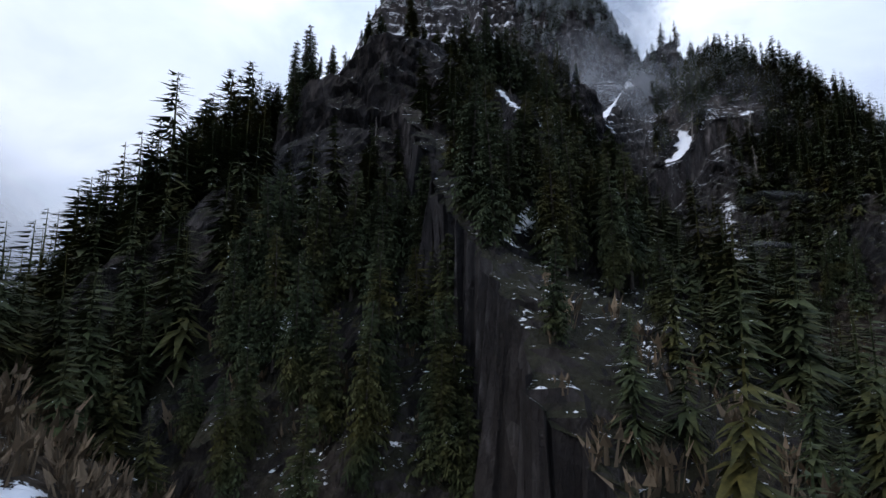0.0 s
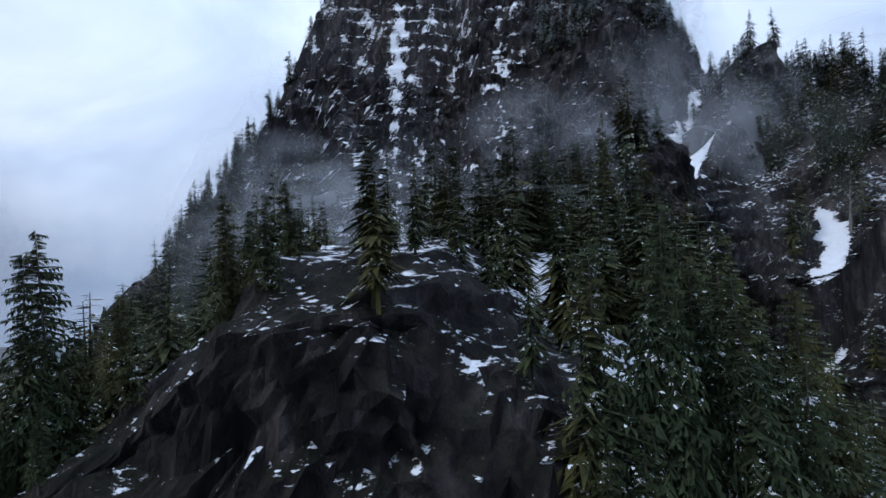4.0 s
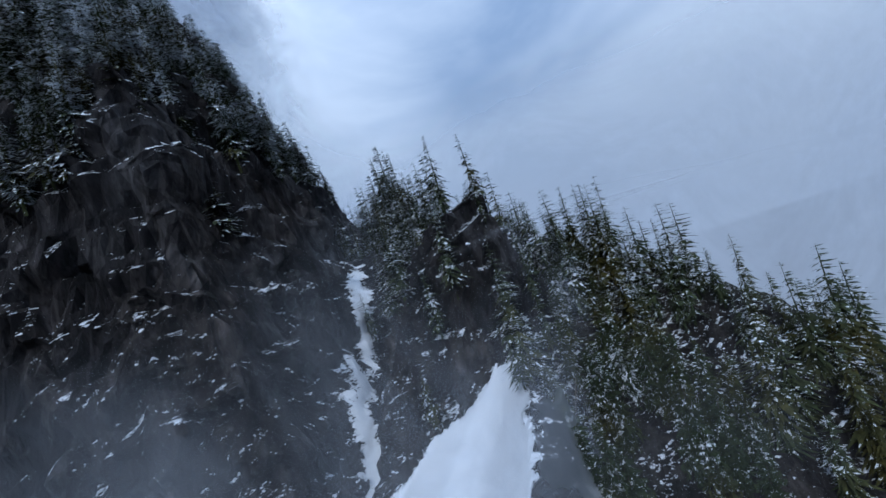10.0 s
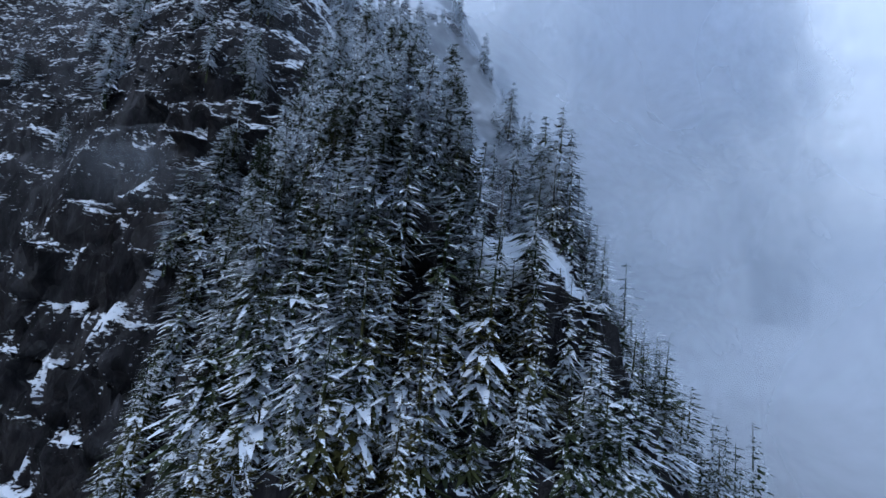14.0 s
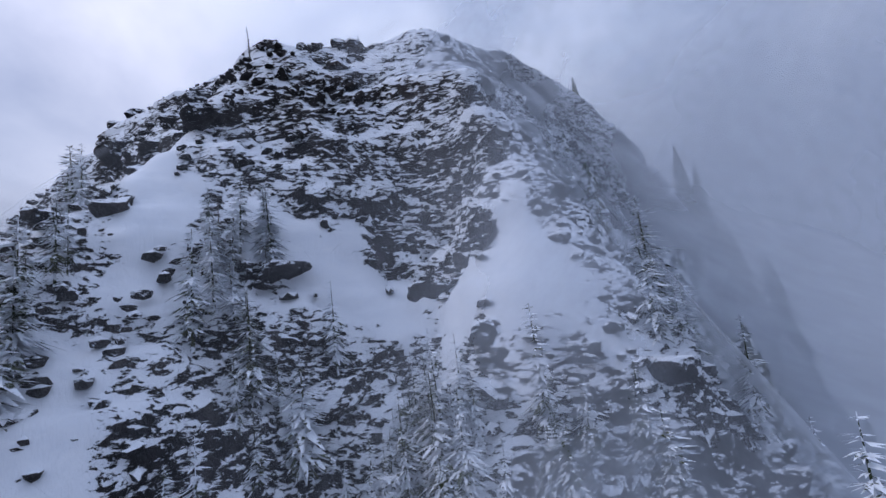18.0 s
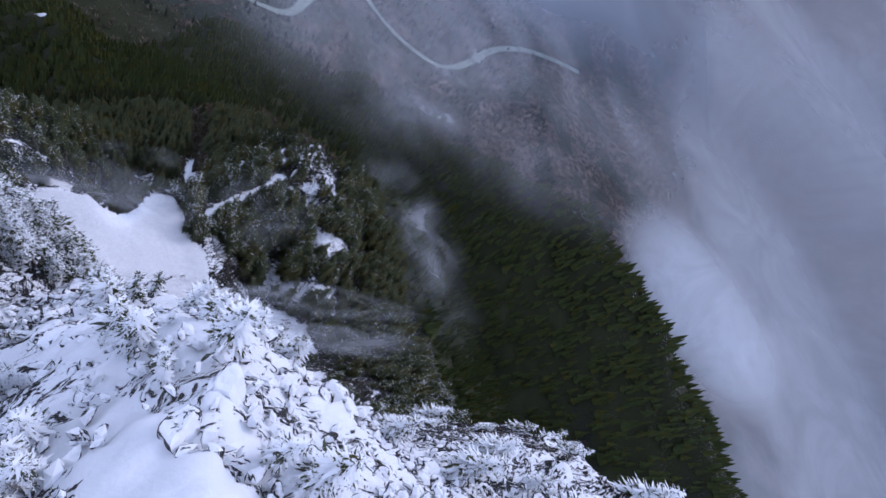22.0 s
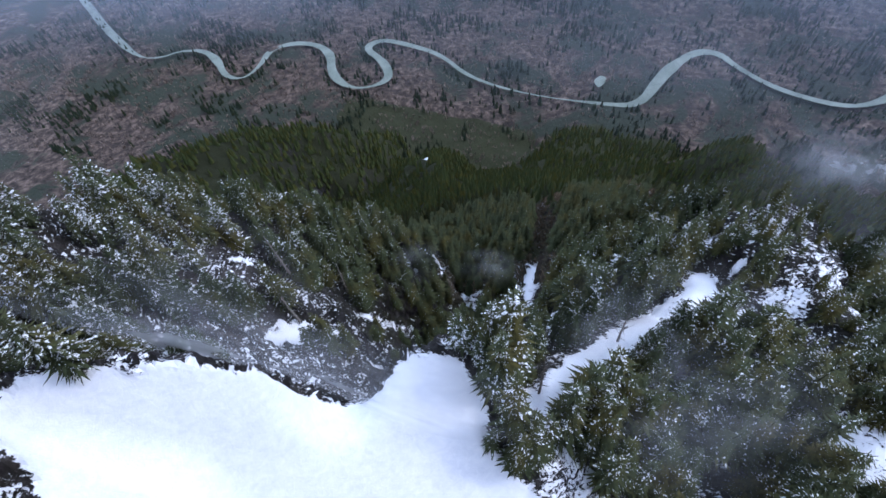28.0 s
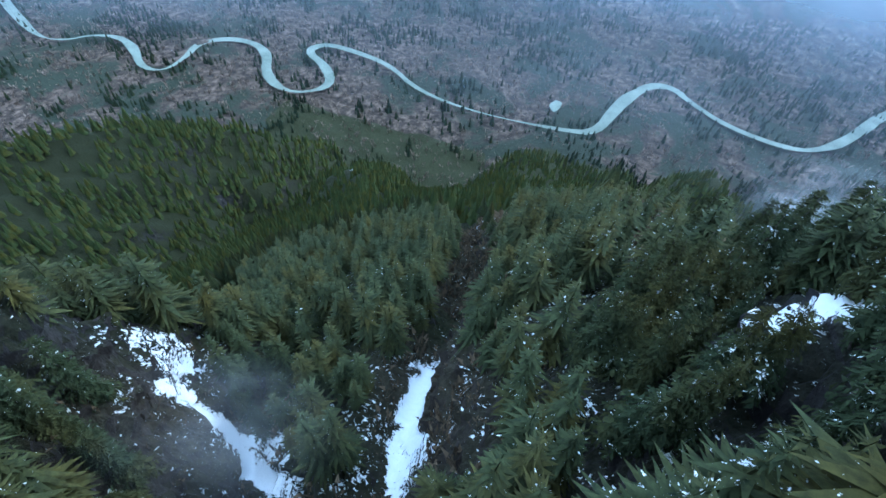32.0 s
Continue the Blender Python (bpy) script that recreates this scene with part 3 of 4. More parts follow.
def snow_lie(x, y, h):
    """Where snow fills the gullies, ledges and the bench under the wall."""
    wob = 1.6 * noise3(x * 0.16, y * 0.16, 2.0) + 1.3 * noise3(x * 0.5, y * 0.5, 9.0)
    s = np.zeros(np.shape(x))
    for path, wide in SNOW_RUNS:
        d = along(path, x, y)[0] + wob
        s = np.maximum(s, np.clip((wide - d) / 1.5, 0, 1))
    s = s * np.clip(0.95 + 1.0 * noise3(x * 0.22, y * 0.22, 12.0), 0.45, 1)
    strewn = np.clip(2.4 * noise3(x * 0.11, y * 0.11, 17.0) + 0.8 * noise3(x * 0.35, y * 0.35, 18.0), 0, 1)
    hill = np.clip((x + 44) / 8, 0, 1) * np.clip((46 - x) / 6, 0, 1) * np.clip((y - 106) / 8, 0, 1) * np.clip((196 - y) / 6, 0, 1) * np.clip((h - 34) / 10, 0, 1)
    rib = np.clip((x - 64) / 6, 0, 1) * np.clip((150 - x) / 10, 0, 1) * np.clip((y - 112) / 10, 0, 1) * np.clip((214 - y) / 10, 0, 1)
    s = np.maximum(s, strewn * np.maximum(0.34 * hill, (0.09 + 0.05 * np.clip((y - 132) / 10, 0, 1) * np.clip((h - 42) / 10, 0, 1)) * rib))
    s = s * np.where((h > 112) & (y < 262) & (x < 62), 0.55, 1.0)
    bench = np.clip((within(BENCH, x, y) + 0.5 * wob) / 1.2, 0, 1)
    for band in BANDS:
        bench = bench * (1 - 0.9 * np.clip((0.9 - along(band, x, y + 0.8 * wob)[0]) / 0.6, 0, 1) * (noise3(x * 0.6, y * 0.6, 51.0) > -0.25))
    bands = np.clip((0.30 - noise3(x * 0.09, y * 0.2, 4.0)) * 4, 0, 1)
    west = np.clip((within(WEST_BENCH, x, y) + wob) / 2, 0, 1) * bands * np.clip((150 - h) / 14, 0, 1)
    shelf = np.clip((within(SHELF, x, y) + wob) / 1.6, 0, 1)
    return np.maximum(np.maximum(s, bench), np.maximum(0.27 * west, 0.72 * shelf * np.clip(1.2 + 1.6 * noise3(x * 0.14, y * 0.2, 27.0), 0.35, 1)))


def slope_of(x, y, e=1.5):
    return np.hypot(terrain(x + e, y) - terrain(x - e, y), terrain(x, y + e) - terrain(x, y - e)) / (2 * e)


def scrub_cover(x, y, h):
    """Leafless brown brush on the low outcrop and along the foot of the gully."""
    near = np.clip(1.25 - along(OUTCROP, x, y)[0] / 46, 0, 1) * np.clip((25 - h) / 20, 0, 1) * np.clip((70 - y) / 25, 0, 1)
    gully = np.clip(1.3 - along(GULLY, x, y)[0] / 14, 0, 1) * np.clip((120 - y) / 20, 0, 1)
    east = np.clip(1.2 - np.hypot(x - 82, (y - 104) * 0.8) / 12, 0, 1)
    patchy = np.clip(0.75 + 0.9 * noise3(x * 0.07, y * 0.07, 14.0), 0, 1)
    return np.maximum.reduce([near, 0.45 * gully, 0.8 * east]) * patchy


def mesh_from(name, verts, faces, material, smooth=False):
    me = bpy.data.meshes.new(name)
    verts, faces = np.asarray(verts, np.float32), np.asarray(faces, np.int32)
    k = faces.shape[1]
    me.vertices.add(len(verts))
    me.vertices.foreach_set("co", verts.ravel())
    me.loops.add(faces.size)
    me.loops.foreach_set("vertex_index", faces.ravel())
    me.polygons.add(len(faces))
    me.polygons.foreach_set("loop_start", np.arange(0, faces.size, k, dtype=np.int32))
    me.update(calc_edges=True)
    me.polygons.foreach_set("use_smooth", np.full(len(faces), smooth))
    me.materials.append(material)
    me.validate()
    return me


def grid_faces(nu, nv):
    i = np.arange(nu - 1)[:, None] * nv + np.arange(nv - 1)[None]
    return np.stack([i, i + nv, i + nv + 1, i + 1], -1).reshape(-1, 4)


def near_ground():
    """The mountain itself: columns of points spaced along the slope, so that the cliffs are as finely broken as the benches."""
    xs = np.concatenate([np.arange(-118, -22, 1.5), np.arange(-22, 112, 0.75), np.arange(112, 206, 1.5)])
    y0 = np.arange(-30, 372, 0.5)
    X, Y = np.meshgrid(xs, y0, indexing="ij")
    H = terrain(X, Y)
    step = np.hypot(np.diff(Y, axis=1), np.diff(H, axis=1) * 0.8)
    length = np.concatenate([np.zeros((len(xs), 1)), np.cumsum(step, 1)], 1)
    length = length / length[:, -1:]
    for _ in range(3):
        pad = np.pad(length, ((6, 6), (0, 0)), mode="edge")
        length = sum(pad[i:i + len(xs)] for i in range(13)) / 13
    length = 0.85 * length + 0.15 * np.linspace(0, 1, length.shape[1])[None]
    ny = 820
    V = np.empty((len(xs), ny))
    for i in range(len(xs)):
        V[i] = np.interp(np.linspace(0, 1, ny), length[i], y0)
    X = np.repeat(xs[:, None], ny, 1)
    H = terrain(X, V)
    e = 1.0
    gx, gy = (terrain(X + e, V) - terrain(X - e, V)) / (2 * e), (terrain(X, V + e) - terrain(X, V - e)) / (2 * e)
    steep = np.hypot(gx, gy)
    lie = snow_lie(X, V, H)
    cover = scrub_cover(X, V, H)
    lie = np.maximum(lie, 0.42 * cover * np.clip(2.5 * noise3(X * 0.09, V * 0.09, H * 0.09), 0, 1))
    lie = lie * np.clip(1.9 - 0.5 * steep, 0.3, 1)
    chute = along(COULOIR, X, V)[0] + 0.8 * noise3(X * 0.3, V * 0.3, 2.0)
    lie = np.maximum(lie, 0.9 * np.clip((np.interp(X, [49, 60, 70, 80, 96], [1.9, 1.9, 1.7, 1.4, 1.3]) - chute) / 1.2, 0, 1))
    shelf = np.clip(1.9 * noise3(X * 0.30 + 0.1 * H, V * 0.30, H * 0.22) + 1.6 * noise3(X * 0.9, V * 0.9, H * 0.7) - 0.35, 0, 1)
    lie = np.maximum(lie, 0.62 * shelf * np.clip((44 - X) / 16, 0, 1) * np.clip((V - 226) / 8, 0, 1) * np.clip((205 - H) / 30, 0, 1))
    d, z, side = along(CRAG, X, V)
    lie = lie - 0.3 * np.clip((15 - d) / 4, 0, 1) * (side > 0) * (lie < 0.4) * np.clip((14 - X) / 6, 0, 1)
    fall = along(ICEFALL, X, V)[0] + 2.2 * noise3(X * 0.4, V * 0.2, H * 0.15) + np.clip((124 - H) * 0.2, 0, 9) + np.clip((H - 176) * 0.2, 0, 9)
    lie = np.maximum(lie, 0.85 * np.clip((4.2 - fall) / 3.0, 0, 1) * np.clip(0.75 + 0.9 * noise3(X * 0.5, V * 0.5, H * 0.3), 0, 1))
    r = rough(X, V, H, steep) * (1 - 0.9 * lie)
    r = r * np.where((V > 262) & (steep > 2.2), 0.35, 1.0)
    fade = np.clip(np.minimum(np.minimum(X + 118, xs[-1] - X), np.minimum(V + 30, 371 - V)) / 12, 0, 1)
    r = r * fade
    nz = 1 / np.sqrt(1 + gx * gx + gy * gy)
    verts = np.stack([X - gx * nz * r, V - gy * nz * r, H + nz * r], -1).reshape(-1, 3)
    me = mesh_from("ground", verts, grid_faces(len(xs), ny), GROUND, False)
    soft = (lie.ravel() > 0.55) | (H.ravel() > 212) | ((H > 150) & (V > 246) & (X < 40)).ravel()
    me.polygons.foreach_set("use_smooth", soft[grid_faces(len(xs), ny)].all(1))
    at = me.attributes.new("snow", "FLOAT", "POINT")
    at.data.foreach_set("value", lie.ravel().astype(np.float32))
    sc = me.attributes.new("scrub", "FLOAT", "POINT")
    sc.data.foreach_set("value", cover.ravel().astype(np.float32))
    return me


def outer_ground(name, span, step, hole, material, drop):
    xs, ys = np.arange(span[0], span[1] + step, step), np.arange(span[2], span[3] + step, step)
    X, Y = np.meshgrid(xs, ys, indexing="ij")
    H = terrain(X, Y)
    H = H + np.where(H > -545, 1, 0.15) * fbm(X * 0.03, Y * 0.03, 1.0, 3) * min(6, step * 0.5)
    inside = (X > hole[0]) & (X < hole[1]) & (Y > hole[2]) & (Y < hole[3])
    H = np.where(inside, H - drop, H)
    f = grid_faces(len(xs), len(ys))
    keep = ~inside.ravel()[f].all(1)
    return mesh_from(name, np.stack([X, Y, H], -1).reshape(-1, 3), f[keep], material, True)


ground = new("ground", near_ground())
tagged(ground, "dark broken rock mountainside with snow on ledges", "mountain", kind="structure")
lower = new("ground_lower", outer_ground("ground_lower", (-720, 720, -700, 800), 8.0, (-112, 199, -24, 365), GROUND, 6.0))
tagged(lower, "steep forested lower slopes and spurs", "hillside", kind="structure")
valley = new("ground_valley", outer_ground("ground_valley", (-12000, 12000, -12000, 12000), 120.0, (-690, 690, -670, 770), VALLEY, 25.0))
tagged(valley, "broad valley floor of bare brown woodland", "valley", kind="structure")


# ---------------------------------------------------------------- river
RIVER = [(2400, -1150), (1788, -813), (1651, -749), (1480, -676), (1403, -695), (1377, -744), (1296, -771), (1211, -733), (1130, -666), (1064, -672), (1063, -752), (1088, -827),
         (1038, -885), (953, -896), (882, -854), (838, -777), (774, -728), (707, -722), (650, -786), (713, -866), (805, -915), (777, -975), (680, -967), (566, -942), (447, -852), (275, -821),
         (74, -836), (8, -857), (-19, -967), (-45, -1047), (-94, -1134), (-151, -1145), (-195, -1087), (-287, -1009), (-420, -973), (-495, -1011), (-568, -1097), (-672, -1260), (-900, -1420), (-1400, -1500)]


BANKS = [15, 15, 15, 6, 4, 6, 12, 17, 9, 4, 9, 13, 14, 14, 15, 16, 12, 5, 14, 15, 13, 13, 11, 9, 5, 4, 5, 13, 17, 18, 17, 15, 9, 8, 9, 11, 14, 16, 16, 15]


def river_mesh():
    p = np.column_stack([np.array(RIVER, float), np.array(BANKS, float)])
    for _ in range(2):
        q = np.empty((2 * len(p), 3))
        q[0::2] = 0.75 * p + 0.25 * np.roll(p, -1, 0)
        q[1::2] = 0.25 * p + 0.75 * np.roll(p, -1, 0)
        p = q[:-2]
    w = p[:, 2] * 0.85 + 2.5 * noise3(np.arange(len(p)) * 0.5, 3.0, 0.0)
    p = p[:, :2]
    d = np.gradient(p, axis=0)
    d /= np.linalg.norm(d, axis=1)[:, None]
    nrm = np.stack([-d[:, 1], d[:, 0]], 1)
    rows = [np.column_stack([p + nrm * (w * k)[:, None], np.full(len(p), -550.0)]) for k in (-1, -0.5, 0, 0.5, 1)]
    return np.stack(rows, 1).reshape(-1, 3), grid_faces(len(p), 5), p


wm, wnn, wll, wb = mat("river_water", 0.5, 0.3)
wgeo = wnn.new("ShaderNodeNewGeometry")
wll.new(ramp(wnn, wll, noise_tex(wnn, wll, wgeo.outputs["Position"], 0.02, 4, 0.6), [(0.35, (0.11, 0.14, 0.115)), (0.65, (0.20, 0.235, 0.20))]), wb.inputs["Base Color"])
rv, rf, river_line = river_mesh()
river = new("river", mesh_from("river", rv, rf, wm, True))
tagged(river, "pale green meandering river on the valley floor", "river", kind="structure")


# ---------------------------------------------------------------- trees
def tree_mesh(rng, whorls, boughs, lean=0.0, thin=0.0, detail=True):
    """Unit conifer: crown triangles and trunk quads, one metre tall."""
    tri = []
    low = rng.uniform(0.05, 0.16)
    lobes, bite = rng.uniform(0, 6.28, 3), rng.uniform(0.1, 0.32, 3)
    for i in range(whorls):
        f = (i + rng.uniform(-0.45, 0.45)) / (whorls - 1)
        z = low + (0.985 - low) * np.clip(f, 0, 1)
        reach = ((0.150 if detail else 0.19) * (1 - z) ** 0.66 + 0.030) * (0.75 if f < 0.1 else 1)
        k = max(3, int(round(boughs * (1 - 0.45 * f))))
        spin = rng.uniform(0, 6.28)
        for j in range(k):
            if rng.uniform() < thin:
                continue
            a = spin + 6.283 * (j + rng.uniform(-0.4, 0.4)) / k
            uneven = 1 - sum(m * math.cos(n_ * a + 7 * z + p_) for n_, (p_, m) in enumerate(zip(lobes, bite), 1)) * 0.6
            L = reach * uneven * rng.uniform(0.5, 1.15)
            droop = rng.uniform(0.25, 0.85) * (1 - 0.75 * f) - 0.25 * f
            c, s = math.cos(a), math.sin(a)
            zz = z + rng.uniform(-0.012, 0.012)

            def P(r, side, dz):
                return (c * r - s * side, s * r + c * side, zz + dz)

            def spine(f, side=0.0, drop=0.0):
                return P(L * f, side * L, -droop * L * (0.25 * f + 0.75 * f * f) - drop * L)

            if not detail:
                for turn_ in (0.3, -0.3):
                    f0 = rng.uniform(0.0, 0.15)
                    tri.append((spine(f0, 0.14 + 0.2 * turn_), spine(f0 + 0.25, -0.14 + 0.3 * turn_, 0.1), spine(rng.uniform(0.8, 1.1), turn_ * rng.uniform(0.5, 1.3), 0.15)))
                continue
            tri.append((P(0.004, 0.025 * L, 0.01), P(0.004, -0.025 * L, 0.0), spine(1.0)))
            for q in range(10):
                f0 = 0.16 + 0.082 * q + rng.uniform(-0.03, 0.03)
                sd = 1 if q % 2 else -1
                w_ = rng.uniform(0.16, 0.42) * (1.15 - 0.75 * f0)
                hang = rng.uniform(0.02, 0.30)
                tri.append((spine(f0 - 0.06, -0.02 * sd), spine(f0 + 0.11, 0.03 * sd, 0.03), spine(min(f0 + rng.uniform(0.05, 0.17), 1.04), sd * w_, hang)))
    tri = np.array(tri)
    tri[..., 0] += lean * tri[..., 2] ** 2
    rings = np.linspace(-0.06, 0.99, 5 if detail else 2)
    n = 6 if detail else 3
    ang = np.arange(n) * 2 * np.pi / n
    tv = np.array([[(0.016 * (1.02 - max(z, 0)) + 0.0012) * math.cos(q) + lean * max(z, 0) ** 2, (0.016 * (1.02 - max(z, 0)) + 0.0012) * math.sin(q), z] for z in rings for q in ang])
    tf = np.array([(i * n + j, i * n + (j + 1) % n, (i + 1) * n + (j + 1) % n, (i + 1) * n + j) for i in range(len(rings) - 1) for j in range(n)])
    return tri, tv, tf


def crown_data(name, tri, material):
    return mesh_from(name, tri.reshape(-1, 3), np.arange(len(tri) * 3).reshape(-1, 3), material)


def scatter(rng, count, box, keep):
    """Random places in a box of the plan, thinned by keep(x, y, h, slope)."""
    x, y = rng.uniform(box[0], box[1], count), rng.uniform(box[2], box[3], count)
    h, s = terrain(x, y), slope_of(x, y)
    k = rng.uniform(size=count) < keep(x, y, h, s)
    return x[k], y[k], h[k], s[k]


def clear_of_snow(x, y):
    return (along(SADDLE, x, y)[0] > 4.6) & (along([(2, 123, 0), (8, 134, 0), (15, 148, 0)], x, y)[0] > 2.6) & (along([(46, 253, 0), (50, 242, 0)], x, y)[0] > 3.2) & ((along(GULLY, x, y)[0] > 5.0) | (y > 140)) & (along(GULLY_EAST, x, y)[0] > 5.5) & (along(RIB_GULLY, x, y)[0] > 4.0)


def forest(x, y, h, s):
    clump = np.clip(0.75 + 0.75 * noise3(x * 0.06, y * 0.06, 21.0), 0, 1)
    p = clump * np.where(y < 135, np.interp(s, [0, 1.5, 2.4, 5.0], [1, 1, 0.9, 0.45]), np.interp(s, [0, 1.5, 2.4, 3.6], [1, 1, 0.8, 0.15]))
    p = p * (1 - np.where(y < 62, 0.93, 0.5) * scrub_cover(x, y, h))  * np.where((x > 136) & (y > 236), 0.0, 1.0) * np.where((x < -98) & (y > 60), 0.0, 1.0) * (along([(-4, 10, 0), (-22, 37, 0)], x, y)[0] > 7) * clear_of_snow(x, y) * (np.hypot(x + 19, y - 36) > 7)
    d, z, side = along(CRAG, x, y)
    p = np.where((d < 11) & (side > 0) & (x > -42) & (x < 1), p * 0.1, np.where((d < 42) & (side > 0), p * 1.5, p))
    p = np.where((along(BUTTRESS, x, y)[0] < 7), p * 0.3, p)
    p = np.where((x > -30) & (x < 48) & (y > 224) & (y < 262), p * 0.3, p)
    p = np.where((x > 44) & (x < 66) & (y > 252) & (y < 272), p * 0.45, p)
    p = np.where((x > -6) & (x < 96) & (y > 203) & (y < 231) & (h < 118), p * 0.12, p)
    p = np.where((x < 30) & (x > -14) & (y > 190) & (h < 120), p * 0.2, p)
    d, z, side = along(RIM, x, y)
    p = np.where((side <= 0) & (d < 15) & (x > 52) & (x < 84), p * 0.12, p)
    p = p * np.interp(h, [-600, 175, 215, 245, 268], [1, 1, 0.62, 0.34, 0.06])
    return p * (snow_lie(x, y, h) < 0.2)


def tree_height(rng, h):
    return np.interp(h, [-300, 60, 120, 170, 210, 250, 270], [22, 14.5, 13.5, 13, 11, 6.5, 1.8]) * rng.uniform(0.5, 1.2, len(h))


tree_rng = np.random.RandomState(4)
shapes = [tree_mesh(tree_rng, 58, 8, tree_rng.uniform(-0.06, 0.06), 0.16) for _ in range(7)]
near_data = [(crown_data("crown", t, NEEDLE), mesh_from("trunk", v, f, BARK, True)) for t, v, f in shapes]
far_shapes = [tree_mesh(tree_rng, 27, 6, tree_rng.uniform(-0.05, 0.05), 0.06, False) for _ in range(6)]


def mini_tree(rng):
    """A far conifer of three ragged tiers."""
    tri = []
    for z0, z1, r in ((0.05, 0.55, 0.21), (0.32, 0.8, 0.155), (0.58, 1.0, 0.095)):
        a = np.arange(6) * 1.0472 + rng.uniform(0, 1)
        ring = [(r * rng.uniform(0.65, 1.25) * math.cos(q), r * rng.uniform(0.65, 1.25) * math.sin(q), z0 + rng.uniform(-0.05, 0.05)) for q in a]
        tri += [(ring[i], ring[(i + 1) % 6], (rng.uniform(-0.01, 0.01), rng.uniform(-0.01, 0.01), z1)) for i in range(6)]
    tv = np.array([(0.012, 0, -0.05), (-0.008, 0.01, -0.05), (-0.008, -0.01, -0.05), (0, 0, 0.2)])
    return np.array(tri), tv, np.array([(0, 1, 3, 3), (1, 2, 3, 3), (2, 0, 3, 3)])


mini_shapes = [mini_tree(tree_rng) for _ in range(6)]


def conifer(x, y, z, size, variant, turn, fat, label):
    root = new("conifer")
    root.matrix_basis = Matrix.LocRotScale((x, y, z), Euler((0, 0, turn)), (size * fat, size * fat, size))
    crown, trunk = near_data[variant]
    for nm, data in (("trunk", trunk), ("crown", crown)):
        o = new(nm, data)
        o.parent = root
    return tagged(root, label, "tree", "conifers on the mountain")


def joined(name, places, shapes_used, material, label, group):
    """A far wood in one mesh."""
    x, y, z, size = places
    tris, rng = [], np.random.RandomState(len(x) + 3)
    kind = rng.randint(0, len(shapes_used), len(x))
    turn, fat = rng.uniform(0, 6.28, len(x)), rng.uniform(0.9, 1.4, len(x)) * np.where(size > 15, 0.9, 1.0)
    for k, (t, v, f) in enumerate(shapes_used):
        s = kind == k
        if not s.any():
            continue
        tr = np.concatenate([t, v[f[:, :3]]] + ([v[f[:, [0, 2, 3]]]] if (f[:, 2] != f[:, 3]).all() else []))
        c, q = np.cos(turn[s]), np.sin(turn[s])
        w = (size[s] * fat[s])[:, None, None]
        px = (tr[None, ..., 0] * c[:, None, None] - tr[None, ..., 1] * q[:, None, None]) * w + x[s][:, None, None]
        py = (tr[None, ..., 0] * q[:, None, None] + tr[None, ..., 1] * c[:, None, None]) * w + y[s][:, None, None]
        pz = tr[None, ..., 2] * size[s][:, None, None] + z[s][:, None, None]
        tris.append(np.stack([px, py, pz], -1).reshape(-1, 3, 3))
    t = np.concatenate(tris)
    ob = new(name, crown_data(name, t, material))
    return tagged(ob, label, group, kind="stuff")


# trees of the mountain
tx, ty, tz, ts = scatter(tree_rng, 12000, (-115, 202, -28, 345), forest)
def brow(x, y, h, s):
    return np.where((h > 150) & (h < 212) & (s < 9) & (x > 42 + 6 * noise3(y * 0.2, 0.0, 0.0)), 0.9, 0) * (snow_lie(x, y, h) < 0.15)


ex, ey, ez, es = scatter(tree_rng, 640, (20, 99, 232, 258), brow)
wx_, wy_, wz_, ws_ = scatter(tree_rng, 330, (-76, -27, 80, 120), lambda x, y, h, s: np.where(h > -2, 0.7, 0))
hx_, hy_, hz_, hs_ = scatter(tree_rng, 560, (-46, 42, 116, 204), lambda x, y, h, s: np.where((h > 46) & ((x < -8) | (y > 131) & (y < 180)), 0.85, 0) * (snow_lie(x, y, h) < 0.15) * clear_of_snow(x, y))
sx_, sy_, sz_, ss_ = scatter(tree_rng, 270, (31, 66, 274, 291), lambda x, y, h, s: np.where((y > 284.5) & (x > 38), 0.8, np.where(y < 281.5, 0.28, 0)))
tx, ty, tz, ts = (np.concatenate(v) for v in ((tx, sx_, ex, hx_, wx_), (ty, sy_, ey, hy_, wy_), (tz, sz_, ez, hz_, wz_), (ts, ss_, es, hs_, ws_)))
th = tree_height(tree_rng, tz) * np.where((ty < 98) & (tx < 50), 0.95, 1.0) * np.where((np.hypot(tx + 12, ty - 108) < 18), 0.55, 1.0)
th = np.where((ty > 274) & (ty < 291) & (tx > 31) & (tx < 66), 5.8 * tree_rng.uniform(0.5, 1.3, len(tx)), th)
th = np.where((tx > 106) & (tx < 142) & (ty > 228) & (ty < 268), th * 1.4, th)
th[-len(wx_):] = np.where(wx_ < -42, 25, 16) * tree_rng.uniform(0.55, 1.15, len(wx_))
th = np.where((tx > -14) & (tx < 42) & (ty > 131) & (ty < 182), th * 1.4, th)
nearness = np.minimum.reduce([np.hypot((tx - 26) / 1.0, ty - 152), np.hypot(tx - 62, ty - 262) * 0.8, np.hypot(tx - 92, ty - 185) * 1.1, np.hypot(tx + 20, ty - 100) * 1.1, np.hypot(tx * 0.5, ty - 62) * 1.0, np.hypot(tx - 20, ty - 92) * 0.8, np.hypot(tx - 82, ty - 110) * 1.1])
order = np.argsort(nearness)
near_ids, far_ids = order[:330], order[330:]
